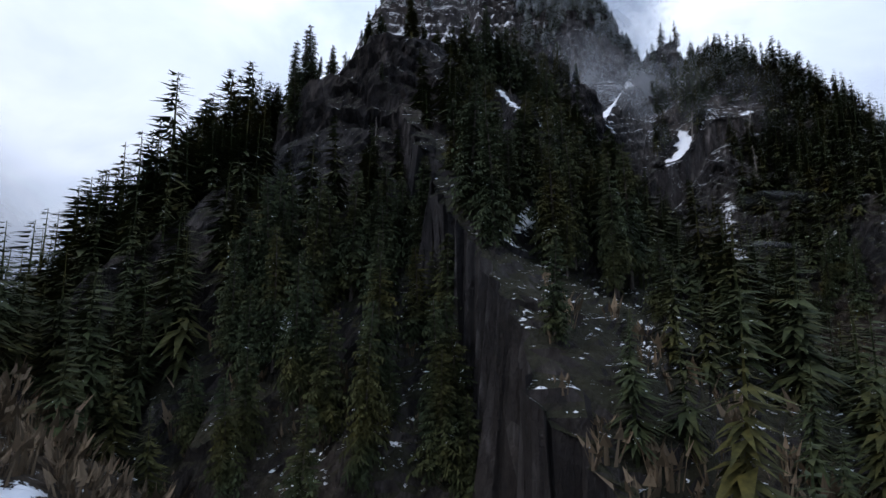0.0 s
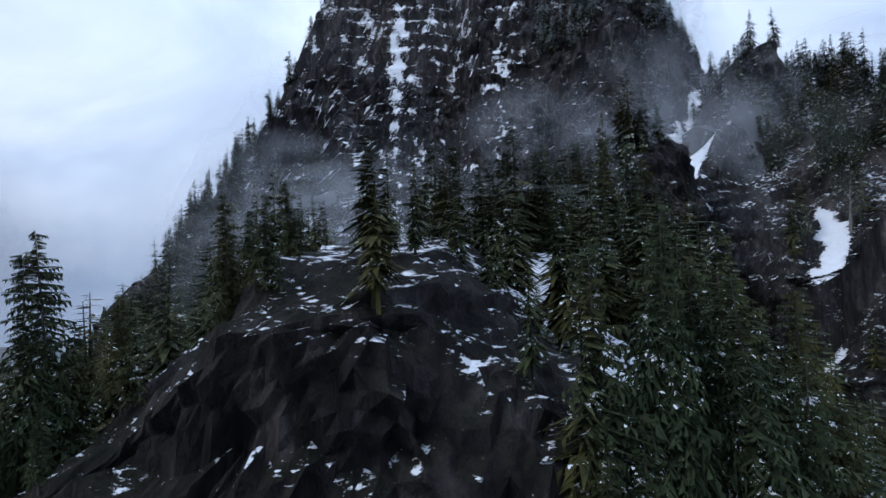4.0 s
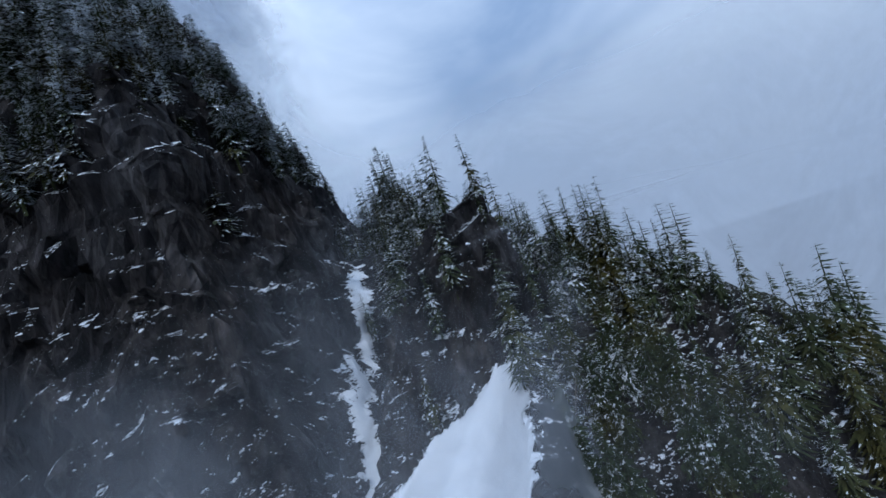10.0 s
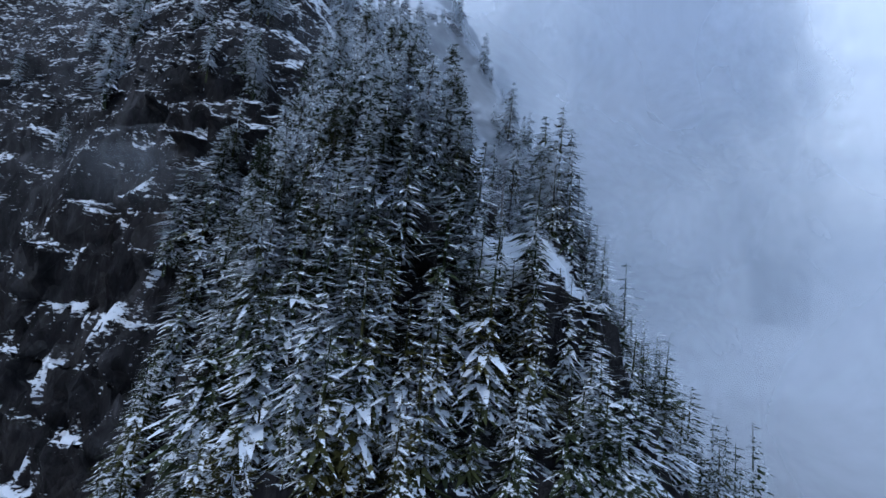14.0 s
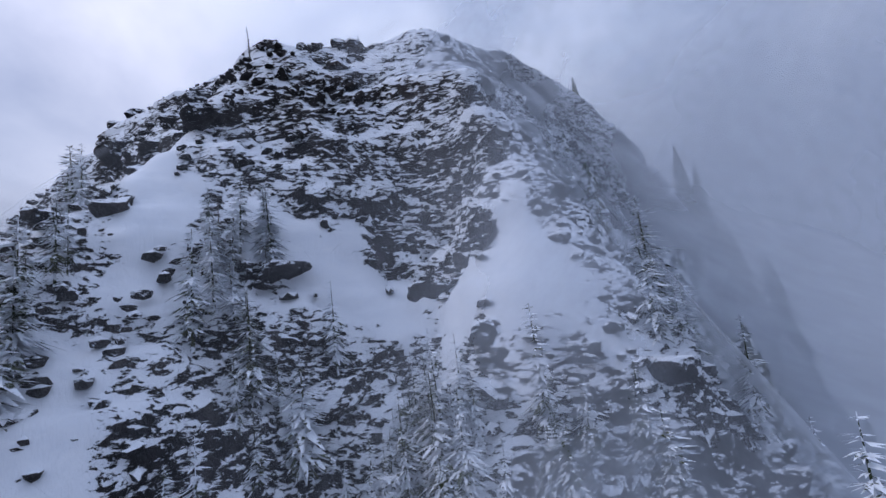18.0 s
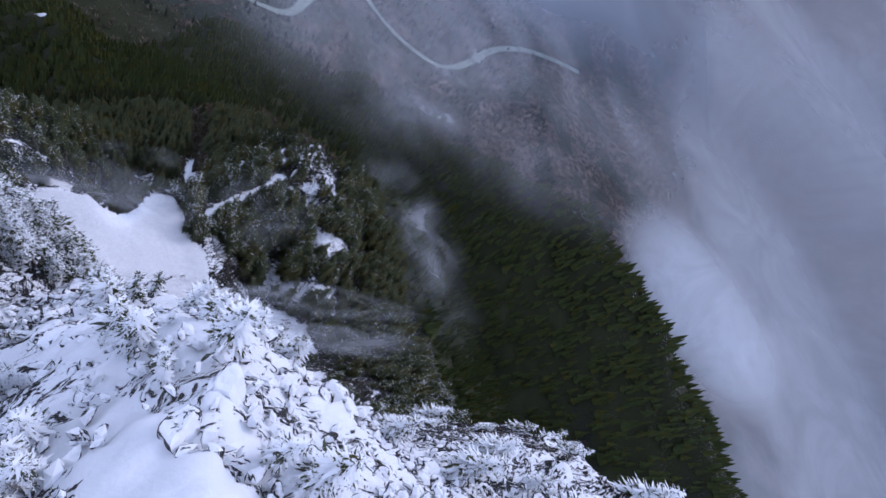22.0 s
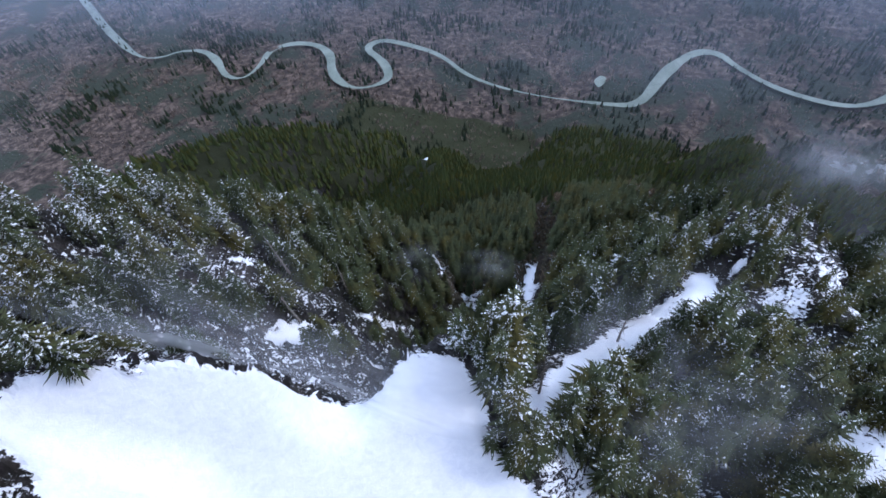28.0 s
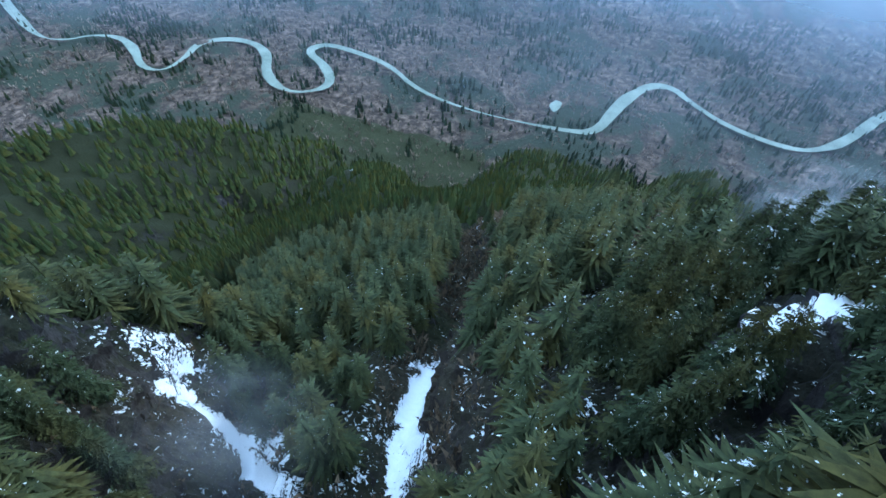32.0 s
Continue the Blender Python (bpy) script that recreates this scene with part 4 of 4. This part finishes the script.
for i in near_ids:
    lab = "snow-laden dark green conifer on a rocky slope" if tz[i] > 150 else "dark green conifer dusted with snow on rock"
    conifer(tx[i], ty[i], tz[i] - 0.3, th[i], int(tree_rng.randint(7)), tree_rng.uniform(0, 6.28), tree_rng.uniform(0.95, 1.35) * (1.3 if tz[i] > 205 else 0.8 if th[i] > 14 else 1.0), lab)
edge_wood = (tx[far_ids] < -104) | (tx[far_ids] > 165) | (ty[far_ids] < 0) | (ty[far_ids] > 308)
in_ids, out_ids = far_ids[~edge_wood], far_ids[edge_wood]
joined("forest", (tx[in_ids], ty[in_ids], tz[in_ids] - 0.3, th[in_ids]), far_shapes, NEEDLE_FAR, "dense dark conifer forest dusted with snow", "forest")
joined("outer_forest", (tx[out_ids], ty[out_ids], tz[out_ids] - 0.3, th[out_ids]), mini_shapes, NEEDLE_FAR, "dark conifer forest on the outer slopes", "forest")

# woods of the lower spurs
fx, fy, fz, fs = scatter(tree_rng, 20000, (-700, 700, -680, 420), lambda x, y, h, s: np.where((x > 150) & (y > 120), 0, 1) * np.where((x > -113) & (x < 200) & (y > -28) & (y < 366), 0, np.where(h > -540, 0.95, 0)) * (np.hypot(x - 305, (y + 292) * 0.8) > 15))
joined("lower_forest", (fx, fy, fz - 1.0, tree_rng.uniform(12, 24, len(fx))), mini_shapes, NEEDLE_LOW, "dense green conifer forest on the lower spurs", "forest")

# scattered conifers on the valley floor
def stands(x, y, h, s):
    d = np.full(np.shape(x), 1e9)
    for i in range(len(x)):
        d[i] = np.min(np.hypot(river_line[:, 0] - x[i], river_line[:, 1] - y[i]))
    k = np.clip(0.16 + 2.6 * fbm(x * 0.009, y * 0.009, 8.0, 3), 0.04, 1)
    return np.where((d > 17) & (h < -520), np.maximum(k, np.where(d < 34, 0.7, 0)), 0)


vx, vy, vz, vs = scatter(tree_rng, 18000, (-900, 2000, -1700, -250), stands)
joined("valley_trees", (vx, vy, vz - 1.0, tree_rng.uniform(10, 27, len(vx))), mini_shapes, NEEDLE_VALLEY, "dark conifers scattered over the valley floor", "forest")


# leafless brown woods: brush on the outcrop, bare trees on the valley floor
def bare_clump(rng, spikes):
    tri = []
    for _ in range(spikes):
        a, lean, z1 = rng.uniform(0, 6.283), rng.uniform(0.05, 0.42), rng.uniform(0.6, 1.0)
        r0, w = rng.uniform(0, 0.22), rng.uniform(0.05, 0.11)
        c, s = math.cos(a), math.sin(a)
        base = (c * r0, s * r0, -0.05)
        tri.append(((base[0] - s * w * 0.4, base[1] + c * w * 0.4, -0.05), (base[0] + s * w * 0.4, base[1] - c * w * 0.4, -0.05), (c * (r0 + lean), s * (r0 + lean), z1)))
        tri.append(((c * (r0 + lean * 0.5) - s * w, s * (r0 + lean * 0.5) + c * w, z1 * 0.5), (c * (r0 + lean * 0.5) + s * w, s * (r0 + lean * 0.5) - c * w, z1 * 0.55), (c * (r0 + lean * 1.2), s * (r0 + lean * 1.2), z1 * rng.uniform(0.8, 1.0))))
    tv = np.array([(0.03, 0, -0.05), (-0.02, 0.02, -0.05), (-0.02, -0.02, -0.05), (0, 0, 0.5)])
    return np.array(tri), tv, np.array([(0, 1, 3, 3), (1, 2, 3, 3), (2, 0, 3, 3)])


def twig_material(name, dark, light):
    m, n, l, bs = mat(name, 0.95, 0.1)
    geo = n.new("ShaderNodeNewGeometry")
    v = math_node(n, l, "ADD", math_node(n, l, "MULTIPLY", noise_tex(n, l, geo.outputs["Position"], 0.02, 4, 0.6), 0.7), math_node(n, l, "MULTIPLY", geo.outputs["Random Per Island"], 0.35))
    l.new(ramp(n, l, v, [(0.3, dark), (0.7, light)]), bs.inputs["Base Color"])
    return m


clumps = [bare_clump(tree_rng, 7) for _ in range(6)]
BRUSH = twig_material("brown_brush", (0.045, 0.036, 0.024), (0.20, 0.15, 0.10))
BARE_WOOD = twig_material("bare_branches_grey", (0.040, 0.033, 0.029), (0.26, 0.205, 0.17))
ux, uy, uz, us = scatter(tree_rng, 15000, (-70, 105, -28, 125), lambda x, y, h, s: scrub_cover(x, y, h) * (snow_lie(x, y, h) < 0.2))
joined("brush", (ux, uy, uz, tree_rng.uniform(1.2, 4.0, len(ux))), clumps, BRUSH, "leafless brown brush on the rocky outcrop", "brush")
ox, oy, oz, os_ = scatter(tree_rng, 20000, (-900, 1900, -1600, -250), lambda x, y, h, s: (1 - stands(x, y, h, s)) * np.where(h < -525, 0.75, 0) * (stands(x, y, h, s) > 0))
joined("bare_woodland", (ox, oy, oz - 0.5, tree_rng.uniform(6, 15, len(ox))), clumps, BARE_WOOD, "pale grey-brown leafless woodland on the valley floor", "woodland")


# a small pond, and a snow-covered clearing on the spur
def lens_mesh(name, centre, reach, dome, material, follow):
    u, r = np.meshgrid(np.arange(24) * 2 * np.pi / 24, np.linspace(0.02, 1, 6), indexing="ij")
    q = r * (1 + 0.25 * noise3(np.cos(u) * 1.7 + 5, np.sin(u) * 1.7, centre[0] * 0.1))
    x, y = centre[0] + reach[0] * q * np.cos(u), centre[1] + reach[1] * q * np.sin(u)
    z = (terrain(x, y) if follow else np.full(x.shape, centre[2])) + dome * (1 - r * r)
    f = [(i * 6 + j, ((i + 1) % 24) * 6 + j, ((i + 1) % 24) * 6 + j + 1, i * 6 + j + 1) for i in range(24) for j in range(5)]
    return mesh_from(name, np.stack([x, y, z], -1).reshape(-1, 3), f, material, True)


pond = new("pond", lens_mesh("pond", (117, -930, -549.0), (13, 26), 0.2, wm, False))
tagged(pond, "small pale pond among bare trees", "pond", kind="structure")
sm, sn, sl, sb = mat("old_snow", 0.8, 0.2)
sgeo = sn.new("ShaderNodeNewGeometry")
sl.new(ramp(sn, sl, noise_tex(sn, sl, sgeo.outputs["Position"], 0.4, 5, 0.7), [(0.3, (0.55, 0.58, 0.62)), (0.6, (0.84, 0.86, 0.89))]), sb.inputs["Base Color"])
clearing = new("snow_patch", lens_mesh("snow_patch", (305, -292, 0), (9, 13), 3.0, sm, True))
tagged(clearing, "small snow patch in a clearing on the wooded spur", "snow patch")


# ---------------------------------------------------------------- dead trees
def snag_parts(rng):
    n, rings = 7, 8
    tv, tf = [], []
    bend = rng.uniform(-0.05, 0.05, 2)
    for i in range(rings):
        z = -0.05 + 1.05 * i / (rings - 1)
        r = 0.019 * (1.04 - max(z, 0)) + 0.002
        for j in range(n):
            a = 6.283 * j / n
            k = r * rng.uniform(0.85, 1.15)
            tv.append((k * math.cos(a) + bend[0] * z * z, k * math.sin(a) + bend[1] * z * z, z))
    for i in range(rings - 1):
        for j in range(n):
            tf.append((i * n + j, i * n + (j + 1) % n, (i + 1) * n + (j + 1) % n, (i + 1) * n + j))
    boughs = []
    for _ in range(34):
        z = rng.uniform(0.18, 0.97)
        L = (0.16 * (1.05 - z) + 0.02) * rng.uniform(0.4, 1.2)
        a, dip = rng.uniform(0, 6.283), rng.uniform(-0.6, 0.25)
        c, s = math.cos(a), math.sin(a)
        ox, oy = bend[0] * z * z, bend[1] * z * z
        w = 0.0035 + 0.004 * (1 - z)
        tip = (ox + c * L, oy + s * L, z + dip * L)
        p = [(ox - s * w, oy + c * w, z), (ox + s * w, oy - c * w, z), (ox, oy, z + 1.6 * w)]
        boughs += [(p[0], p[1], tip), (p[1], p[2], tip), (p[2], p[0], tip)]
    return np.array(tv), np.array(tf), np.array(boughs)


snag_rng = np.random.RandomState(9)
snag_data = []
for _ in range(4):
    sv_, sf_, sb_ = snag_parts(snag_rng)
    snag_data.append((mesh_from("trunk", sv_, sf_, DEADWOOD, True), crown_data("bare_branches", sb_, DEADWOOD)))
SNAGS = [(87, 196, 9, 24), (36, 170, 13, -8), (-54, 88, 12, 2), (-46, 92, 12, -2), (66, 272, 9, 3), (72, 262, 10, 0), (60, 274, 8, 0), (50, 281, 6, 4), (38, 288, 5, 0), (95, 150, 15, 0), (100, 160, 17, 4),
         (-43, 100, 11, 3), (-49, 97, 10, -4), (6, 84, 11, 2), (-10, 82, 11, 0), (88, 172, 14, 6), (30, 300, 4, 0), (76, 250, 8, 5), (24, 152, 13, -5)]
for i, (sx, sy, sh, tilt) in enumerate(SNAGS):
    root = new("dead_tree")
    root.matrix_basis = Matrix.LocRotScale((sx, sy, float(terrain(sx, sy)) - 0.4), Euler((0, radians(tilt), snag_rng.uniform(0, 6))), (sh, sh, sh))
    for nm, data in zip(("trunk", "branches"), snag_data[i % 4]):
        o = new(nm, data)
        o.parent = root
    tagged(root, "bare grey dead conifer standing on the slope", "dead tree", "dead trees")


# ---------------------------------------------------------------- boulders
def rock_mesh(rng, sub):
    bm = bmesh.new()
    bmesh.ops.create_icosphere(bm, subdivisions=sub, radius=1.0)
    v = np.array([q.co[:] for q in bm.verts])
    for _ in range(9):
        d = rng.normal(size=3)
        d /= np.linalg.norm(d)
        over = np.clip(v @ d - rng.uniform(0.45, 0.8), 0, 9)
        v = v - over[:, None] * d
    v = v * (1 + 0.10 * fbm(v[:, 0] * 1.8 + rng.uniform(0, 90), v[:, 1] * 1.8, v[:, 2] * 1.8, 3))[:, None]
    f = np.array([[q.index for q in p.verts] for p in bm.faces])
    bm.free()
    return v, f


rock_rng = np.random.RandomState(21)
rock_data = [mesh_from("boulder", *rock_mesh(rock_rng, 3), GROUND) for _ in range(6)]


def craggy(x, y, h, s):
    return np.where((h > 205) & (s > 0.5) & (snow_lie(x, y, h) < 0.5), 0.9, 0)


bx, by, bz, bs = scatter(rock_rng, 260, (-10, 95, 255, 318), craggy)
for i in range(min(len(bx), 110)):
    sz = rock_rng.uniform(0.5, 1.5) ** 1.2
    o = new("boulder", rock_data[i % 6])
    o.matrix_basis = Matrix.LocRotScale((bx[i], by[i], bz[i] - 0.1 * sz), Euler((rock_rng.uniform(-0.5, 0.5), rock_rng.uniform(-0.5, 0.5), rock_rng.uniform(0, 6))), (sz * 1.6, sz * 1.1, sz))
    tagged(o, "dark angular boulder half buried in snow", "boulder", "boulders on the summit slope")

small = [rock_mesh(rock_rng, 1) for _ in range(5)]
cx, cy, cz, cs = scatter(rock_rng, 5200, (-10, 95, 246, 320), craggy)
cv = []
for i in range(len(cx)):
    v, f = small[i % 5]
    sz = rock_rng.uniform(0.2, 0.6)
    a = rock_rng.uniform(0, 6.28)
    q = v * (sz * 1.7, sz * 0.9, sz * 0.9)
    q = np.column_stack([q[:, 0] * math.cos(a) - q[:, 1] * math.sin(a), q[:, 0] * math.sin(a) + q[:, 1] * math.cos(a), q[:, 2]]) + (cx[i], cy[i], cz[i])
    cv.append(q[f])
stones = new("stones", crown_data("stones", np.concatenate(cv), GROUND))
tagged(stones, "dark stones poking through thin snow", "stones", kind="stuff")


# ---------------------------------------------------------------- mist, low cloud and painted haze sheets
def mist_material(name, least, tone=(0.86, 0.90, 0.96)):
    """Thin drifting cloud: scatters the sky's light, with ragged gaps. The tone also carries painted haze and cloud
    shade. The share of each place is in its 'veil'.
    """
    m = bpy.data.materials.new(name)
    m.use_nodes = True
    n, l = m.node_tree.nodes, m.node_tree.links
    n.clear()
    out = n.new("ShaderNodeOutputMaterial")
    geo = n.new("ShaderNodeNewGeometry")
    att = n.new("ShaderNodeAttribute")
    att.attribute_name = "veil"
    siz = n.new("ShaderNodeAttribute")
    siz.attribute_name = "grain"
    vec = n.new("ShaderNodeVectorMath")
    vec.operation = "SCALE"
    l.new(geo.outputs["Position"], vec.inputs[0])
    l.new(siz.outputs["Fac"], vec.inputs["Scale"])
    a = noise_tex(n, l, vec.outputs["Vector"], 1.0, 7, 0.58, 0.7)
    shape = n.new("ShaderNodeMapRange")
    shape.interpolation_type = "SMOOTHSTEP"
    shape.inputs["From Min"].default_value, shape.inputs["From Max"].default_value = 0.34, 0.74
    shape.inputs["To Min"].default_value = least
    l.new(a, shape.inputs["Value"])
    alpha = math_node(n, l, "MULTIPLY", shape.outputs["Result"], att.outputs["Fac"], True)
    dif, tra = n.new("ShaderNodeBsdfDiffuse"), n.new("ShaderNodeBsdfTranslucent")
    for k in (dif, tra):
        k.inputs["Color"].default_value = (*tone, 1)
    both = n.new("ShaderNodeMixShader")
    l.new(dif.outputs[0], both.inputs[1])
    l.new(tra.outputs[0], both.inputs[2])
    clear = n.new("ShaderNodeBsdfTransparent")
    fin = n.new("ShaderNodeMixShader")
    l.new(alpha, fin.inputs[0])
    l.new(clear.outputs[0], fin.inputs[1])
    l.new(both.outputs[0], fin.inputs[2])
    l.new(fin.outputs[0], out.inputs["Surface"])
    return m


MIST = mist_material("mist", 0.04)
HAZE = mist_material("haze", 0.6)
# the blue of distance haze is put into this tone
PAINTED_HAZE = mist_material("painted_haze", 0.6, (0.56, 0.66, 0.82))
# cloud shade is put into the colour: a darkened copy of the haze above
SHADED_CLOUD = mist_material("shaded_cloud", 0.55, (0.50, 0.53, 0.58))


def mist_bank(name, centre, across, up, thick, layers, veil, grain, label):
    """A bank of drifting mist, cloud or painted haze: gently folded veils one behind another, thinning out to its rim.
    """
    across, up = Vector(across), Vector(up)
    deep = across.cross(up).normalized()
    k = 26
    u, v = np.meshgrid(np.linspace(-1, 1, k), np.linspace(-1, 1, k), indexing="ij")
    verts, faces, dens = [], [], []
    for i in range(layers):
        off = 0.0 if layers == 1 else (i / (layers - 1) - 0.5) * thick
        fold = off + 0.18 * thick * noise3(u * 1.7 + 3 * i, v * 1.7, float(len(verts) + centre[0]))
        p = (np.array(centre)[None, None] + u[..., None] * np.array(across) + v[..., None] * np.array(up) + fold[..., None] * np.array(deep))
        r = np.clip(1 - (np.abs(u) ** 2.2 + np.abs(v) ** 2.2), 0, 1)
        verts.append(p.reshape(-1, 3))
        faces.append(grid_faces(k, k) + i * k * k)
        dens.append((veil * r * r * (3 - 2 * r)).ravel())
    me = mesh_from(name, np.concatenate(verts), np.concatenate(faces), PAINTED_HAZE if name == "haze_sheet" else HAZE if name in ("cloud_bank", "cloud_sea") else SHADED_CLOUD if name in ("haze_layer", "cloud_wall") else MIST, True)
    for key, val in (("veil", np.concatenate(dens)), ("grain", np.full(layers * k * k, grain))):
        me.attributes.new(key, "FLOAT", "POINT").data.foreach_set("value", val.astype(np.float32))
    ob = new(name, me)
    return tagged(ob, label, "mist", kind="stuff")


def mist_dome(name, centre, reach, bulge, veil, grain, label, turn=0.0, tilt=0.0):
    """A rounded puff of mist lying over the ground: a bulging sheet, open below, that fades out to its rim."""
    k = 30
    u, v = np.meshgrid(np.linspace(-1, 1, k), np.linspace(-1, 1, k), indexing="ij")
    r = np.clip(1 - (u * u + v * v), 0, 1)
    top = bulge * (0.4 * r * r + 0.35 * noise3(u * 1.8 + centre[0], v * 1.8 + centre[1], 0.5))
    c, s = math.cos(turn), math.sin(turn)
    px, py = u * reach[0], v * reach[1]
    p = np.stack([centre[0] + c * px - s * py, centre[1] + s * px + c * py, centre[2] + top + tilt * py], -1).reshape(-1, 3)
    me = mesh_from(name, p, grid_faces(k, k), MIST, True)
    for key, val in (("veil", (veil * r ** 2.5).ravel()), ("grain", np.full(k * k, grain))):
        me.attributes.new(key, "FLOAT", "POINT").data.foreach_set("value", val.astype(np.float32))
    return tagged(new(name, me), label, "mist", kind="stuff")


def mist_shroud(name, box, lift, cover, grain, label):
    """Cloud that clings to a slope a few metres above the rock."""
    xs, ys = np.arange(box[0], box[1], 3.0), np.arange(box[2], box[3], 3.0)
    X, Y = np.meshgrid(xs, ys, indexing="ij")
    H = sum(terrain(X + dx, Y + dy) for dx in (-4, 0, 4) for dy in (-4, 0, 4)) / 9
    rim = np.minimum(np.minimum(X - box[0], box[1] - X), np.minimum(Y - box[2], box[3] - Y)) / 14
    v = cover(X, Y, H) * np.clip(rim, 0, 1)
    me = mesh_from(name, np.stack([X, Y, H + lift + 2.5 * noise3(X * 0.05, Y * 0.05, 6.0)], -1).reshape(-1, 3), grid_faces(len(xs), len(ys)), MIST, True)
    for key, val in (("veil", v.ravel()), ("grain", np.full(v.size, grain))):
        me.attributes.new(key, "FLOAT", "POINT").data.foreach_set("value", val.astype(np.float32))
    return tagged(new(name, me), label, "mist", kind="stuff")


def flank(x, y, h):
    t = np.clip((x - 40) / 40, 0, 1)
    # 0.07 paints haze over the whole face, the rest is the clinging cloud
    return (0.07 + 0.75 * t * t * (3 - 2 * t)) * np.clip((y - 258) / 20, 0, 1) * np.clip((266 - h) / 16, 0, 1)


mist_shroud("mist_shroud", (-20, 140, 255, 345), 4.0, flank, 0.03, "cloud clinging to the flank of the peak, over a faint painted haze veil")
mist_bank("mist_bank", (-22, 206, 84), (58, 10, 0), (0, 24, 34), 16, 2, 0.38, 0.034, "thin grey mist drifting before the cliff")
mist_bank("mist_bank", (36, 222, 112), (34, 2, 0), (0, 4, 22), 8, 1, 0.34, 0.045, "thin mist hanging before the rock wall")
mist_bank("mist_bank", (112, 330, 232), (62, 14, 0), (0, 6, 84), 30, 3, 0.95, 0.018, "dense cloud against the flank of the peak")
mist_bank("mist_bank", (96, 322, 252), (78, 16, 0), (0, 10, 70), 16, 2, 0.95, 0.016, "grey cloud drawn across the ridge")
mist_dome("mist_dome", (66, 112, 26), (14, 9), 7, 0.30, 0.045, "grey mist filling the gully below the bench", 0.3)
mist_dome("mist_dome", (-108, 95, 8), (50, 105), 18, 0.5, 0.024, "strip of grey mist beside the wooded hill", 0.54)
mist_dome("mist_dome", (14, 157, 81), (30, 26), 6, 0.36, 0.05, "wisps of mist over the wooded hill", 0.6)
mist_dome("mist_dome", (112, 196, 128), (46, 20), 10, 0.30, 0.04, "mist wisps over the wooded rib", -1.2)
mist_dome("mist_dome", (84, 128, 42), (12, 10), 5, 0.15, 0.08, "small patch of mist among the trees", 0.4)
mist_dome("mist_dome", (44, 262, 196), (30, 10), 9, 0.5, 0.06, "thin mist over the brow of the cliff", 0.1, 0.9)
mist_dome("mist_dome", (-430, -760, -545), (150, 90), 40, 0.75, 0.010, "white mist over the river flats", 0.3)
mist_dome("mist_dome", (-170, -250, -180), (150, 90), 40, 0.3, 0.010, "thin mist over the wooded spur", 0.3)
mist_bank("cloud_bank", (760, 420, 40), (280, -700, 0), (-40, 0, 360), 60, 2, 0.97, 0.0035, "grey cloud bank over the neighbouring valley")
mist_bank("cloud_bank", (150, 1100, 150), (950, 0, 0), (0, 0, 520), 80, 2, 0.97, 0.004, "grey cloud bank behind the peak")
mist_bank("cloud_sea", (-1150, 150, -170), (560, 0, 0), (0, 1250, 0), 30, 1, 0.6, 0.004, "bright sea of cloud beyond the dark ridge")
# its grey is cloud shade painted in the material
mist_bank("cloud_wall", (-1900, 0, 60), (0, 2900, 0), (-60, 0, 1000), 60, 2, 1.0, 0.002, "cloud wall closing the valley, its shade put into the grey tone")
# added sheet: greys the lower slopes as haze would, seen from above
mist_bank("haze_layer", (-150, -420, 190), (1150, 0, 0), (0, 545, 0), 10, 1, 0.7, 0.003, "added grey sheet standing in for haze over the lower slopes")
# tinted sheets that paint distance haze over the valley
mist_bank("haze_sheet", (200, -2000, -250), (3200, 0, 0), (0, -900, 200), 60, 1, 0.7, 0.0012, "blue-tinted sheet standing in for haze over the far side of the valley")
mist_bank("haze_sheet", (200, -1350, -400), (3000, 0, 0), (0, -800, 60), 60, 1, 0.17, 0.0016, "thin tinted sheet standing in for haze over the valley floor")
mist_bank("haze_sheet", (2100, -1400, -380), (1600, 500, 0), (300, -1100, 120), 60, 1, 0.45, 0.0012, "blue-tinted sheet standing in for haze over the upper valley")
mist_shroud("mist_shroud", (58, 136, 108, 214), 13.0, lambda x, y, h: 0.07 * np.clip((h - 50) / 20, 0, 1) * np.clip((y - 125) / 15, 0, 1) * np.clip((along(RIB, x, y)[0] - 8) / 14, 0, 1) * np.clip((100 - h) / 16, 0, 1), 0.05, "mist drifting along the wooded rib")
# added sheet that lifts the darks below the summit like haze
mist_bank("mist_bank", (4, 210, 236), (74, 0, 0), (0, 40, 0), 8, 1, 0.4, 0.022, "thin added sheet standing in for haze below the summit")
mist_bank("cloud_bank", (-650, -30, -78), (-95, 172, 10), (34, 23, -70), 20, 2, 0.95, 0.008, "bright cloud pouring over the dark ridge")
mist_bank("mist_bank", (74, 192, 108), (44, 6, 0), (0, 5, 30), 10, 1, 0.34, 0.04, "grey mist hanging between the rib and the wall")
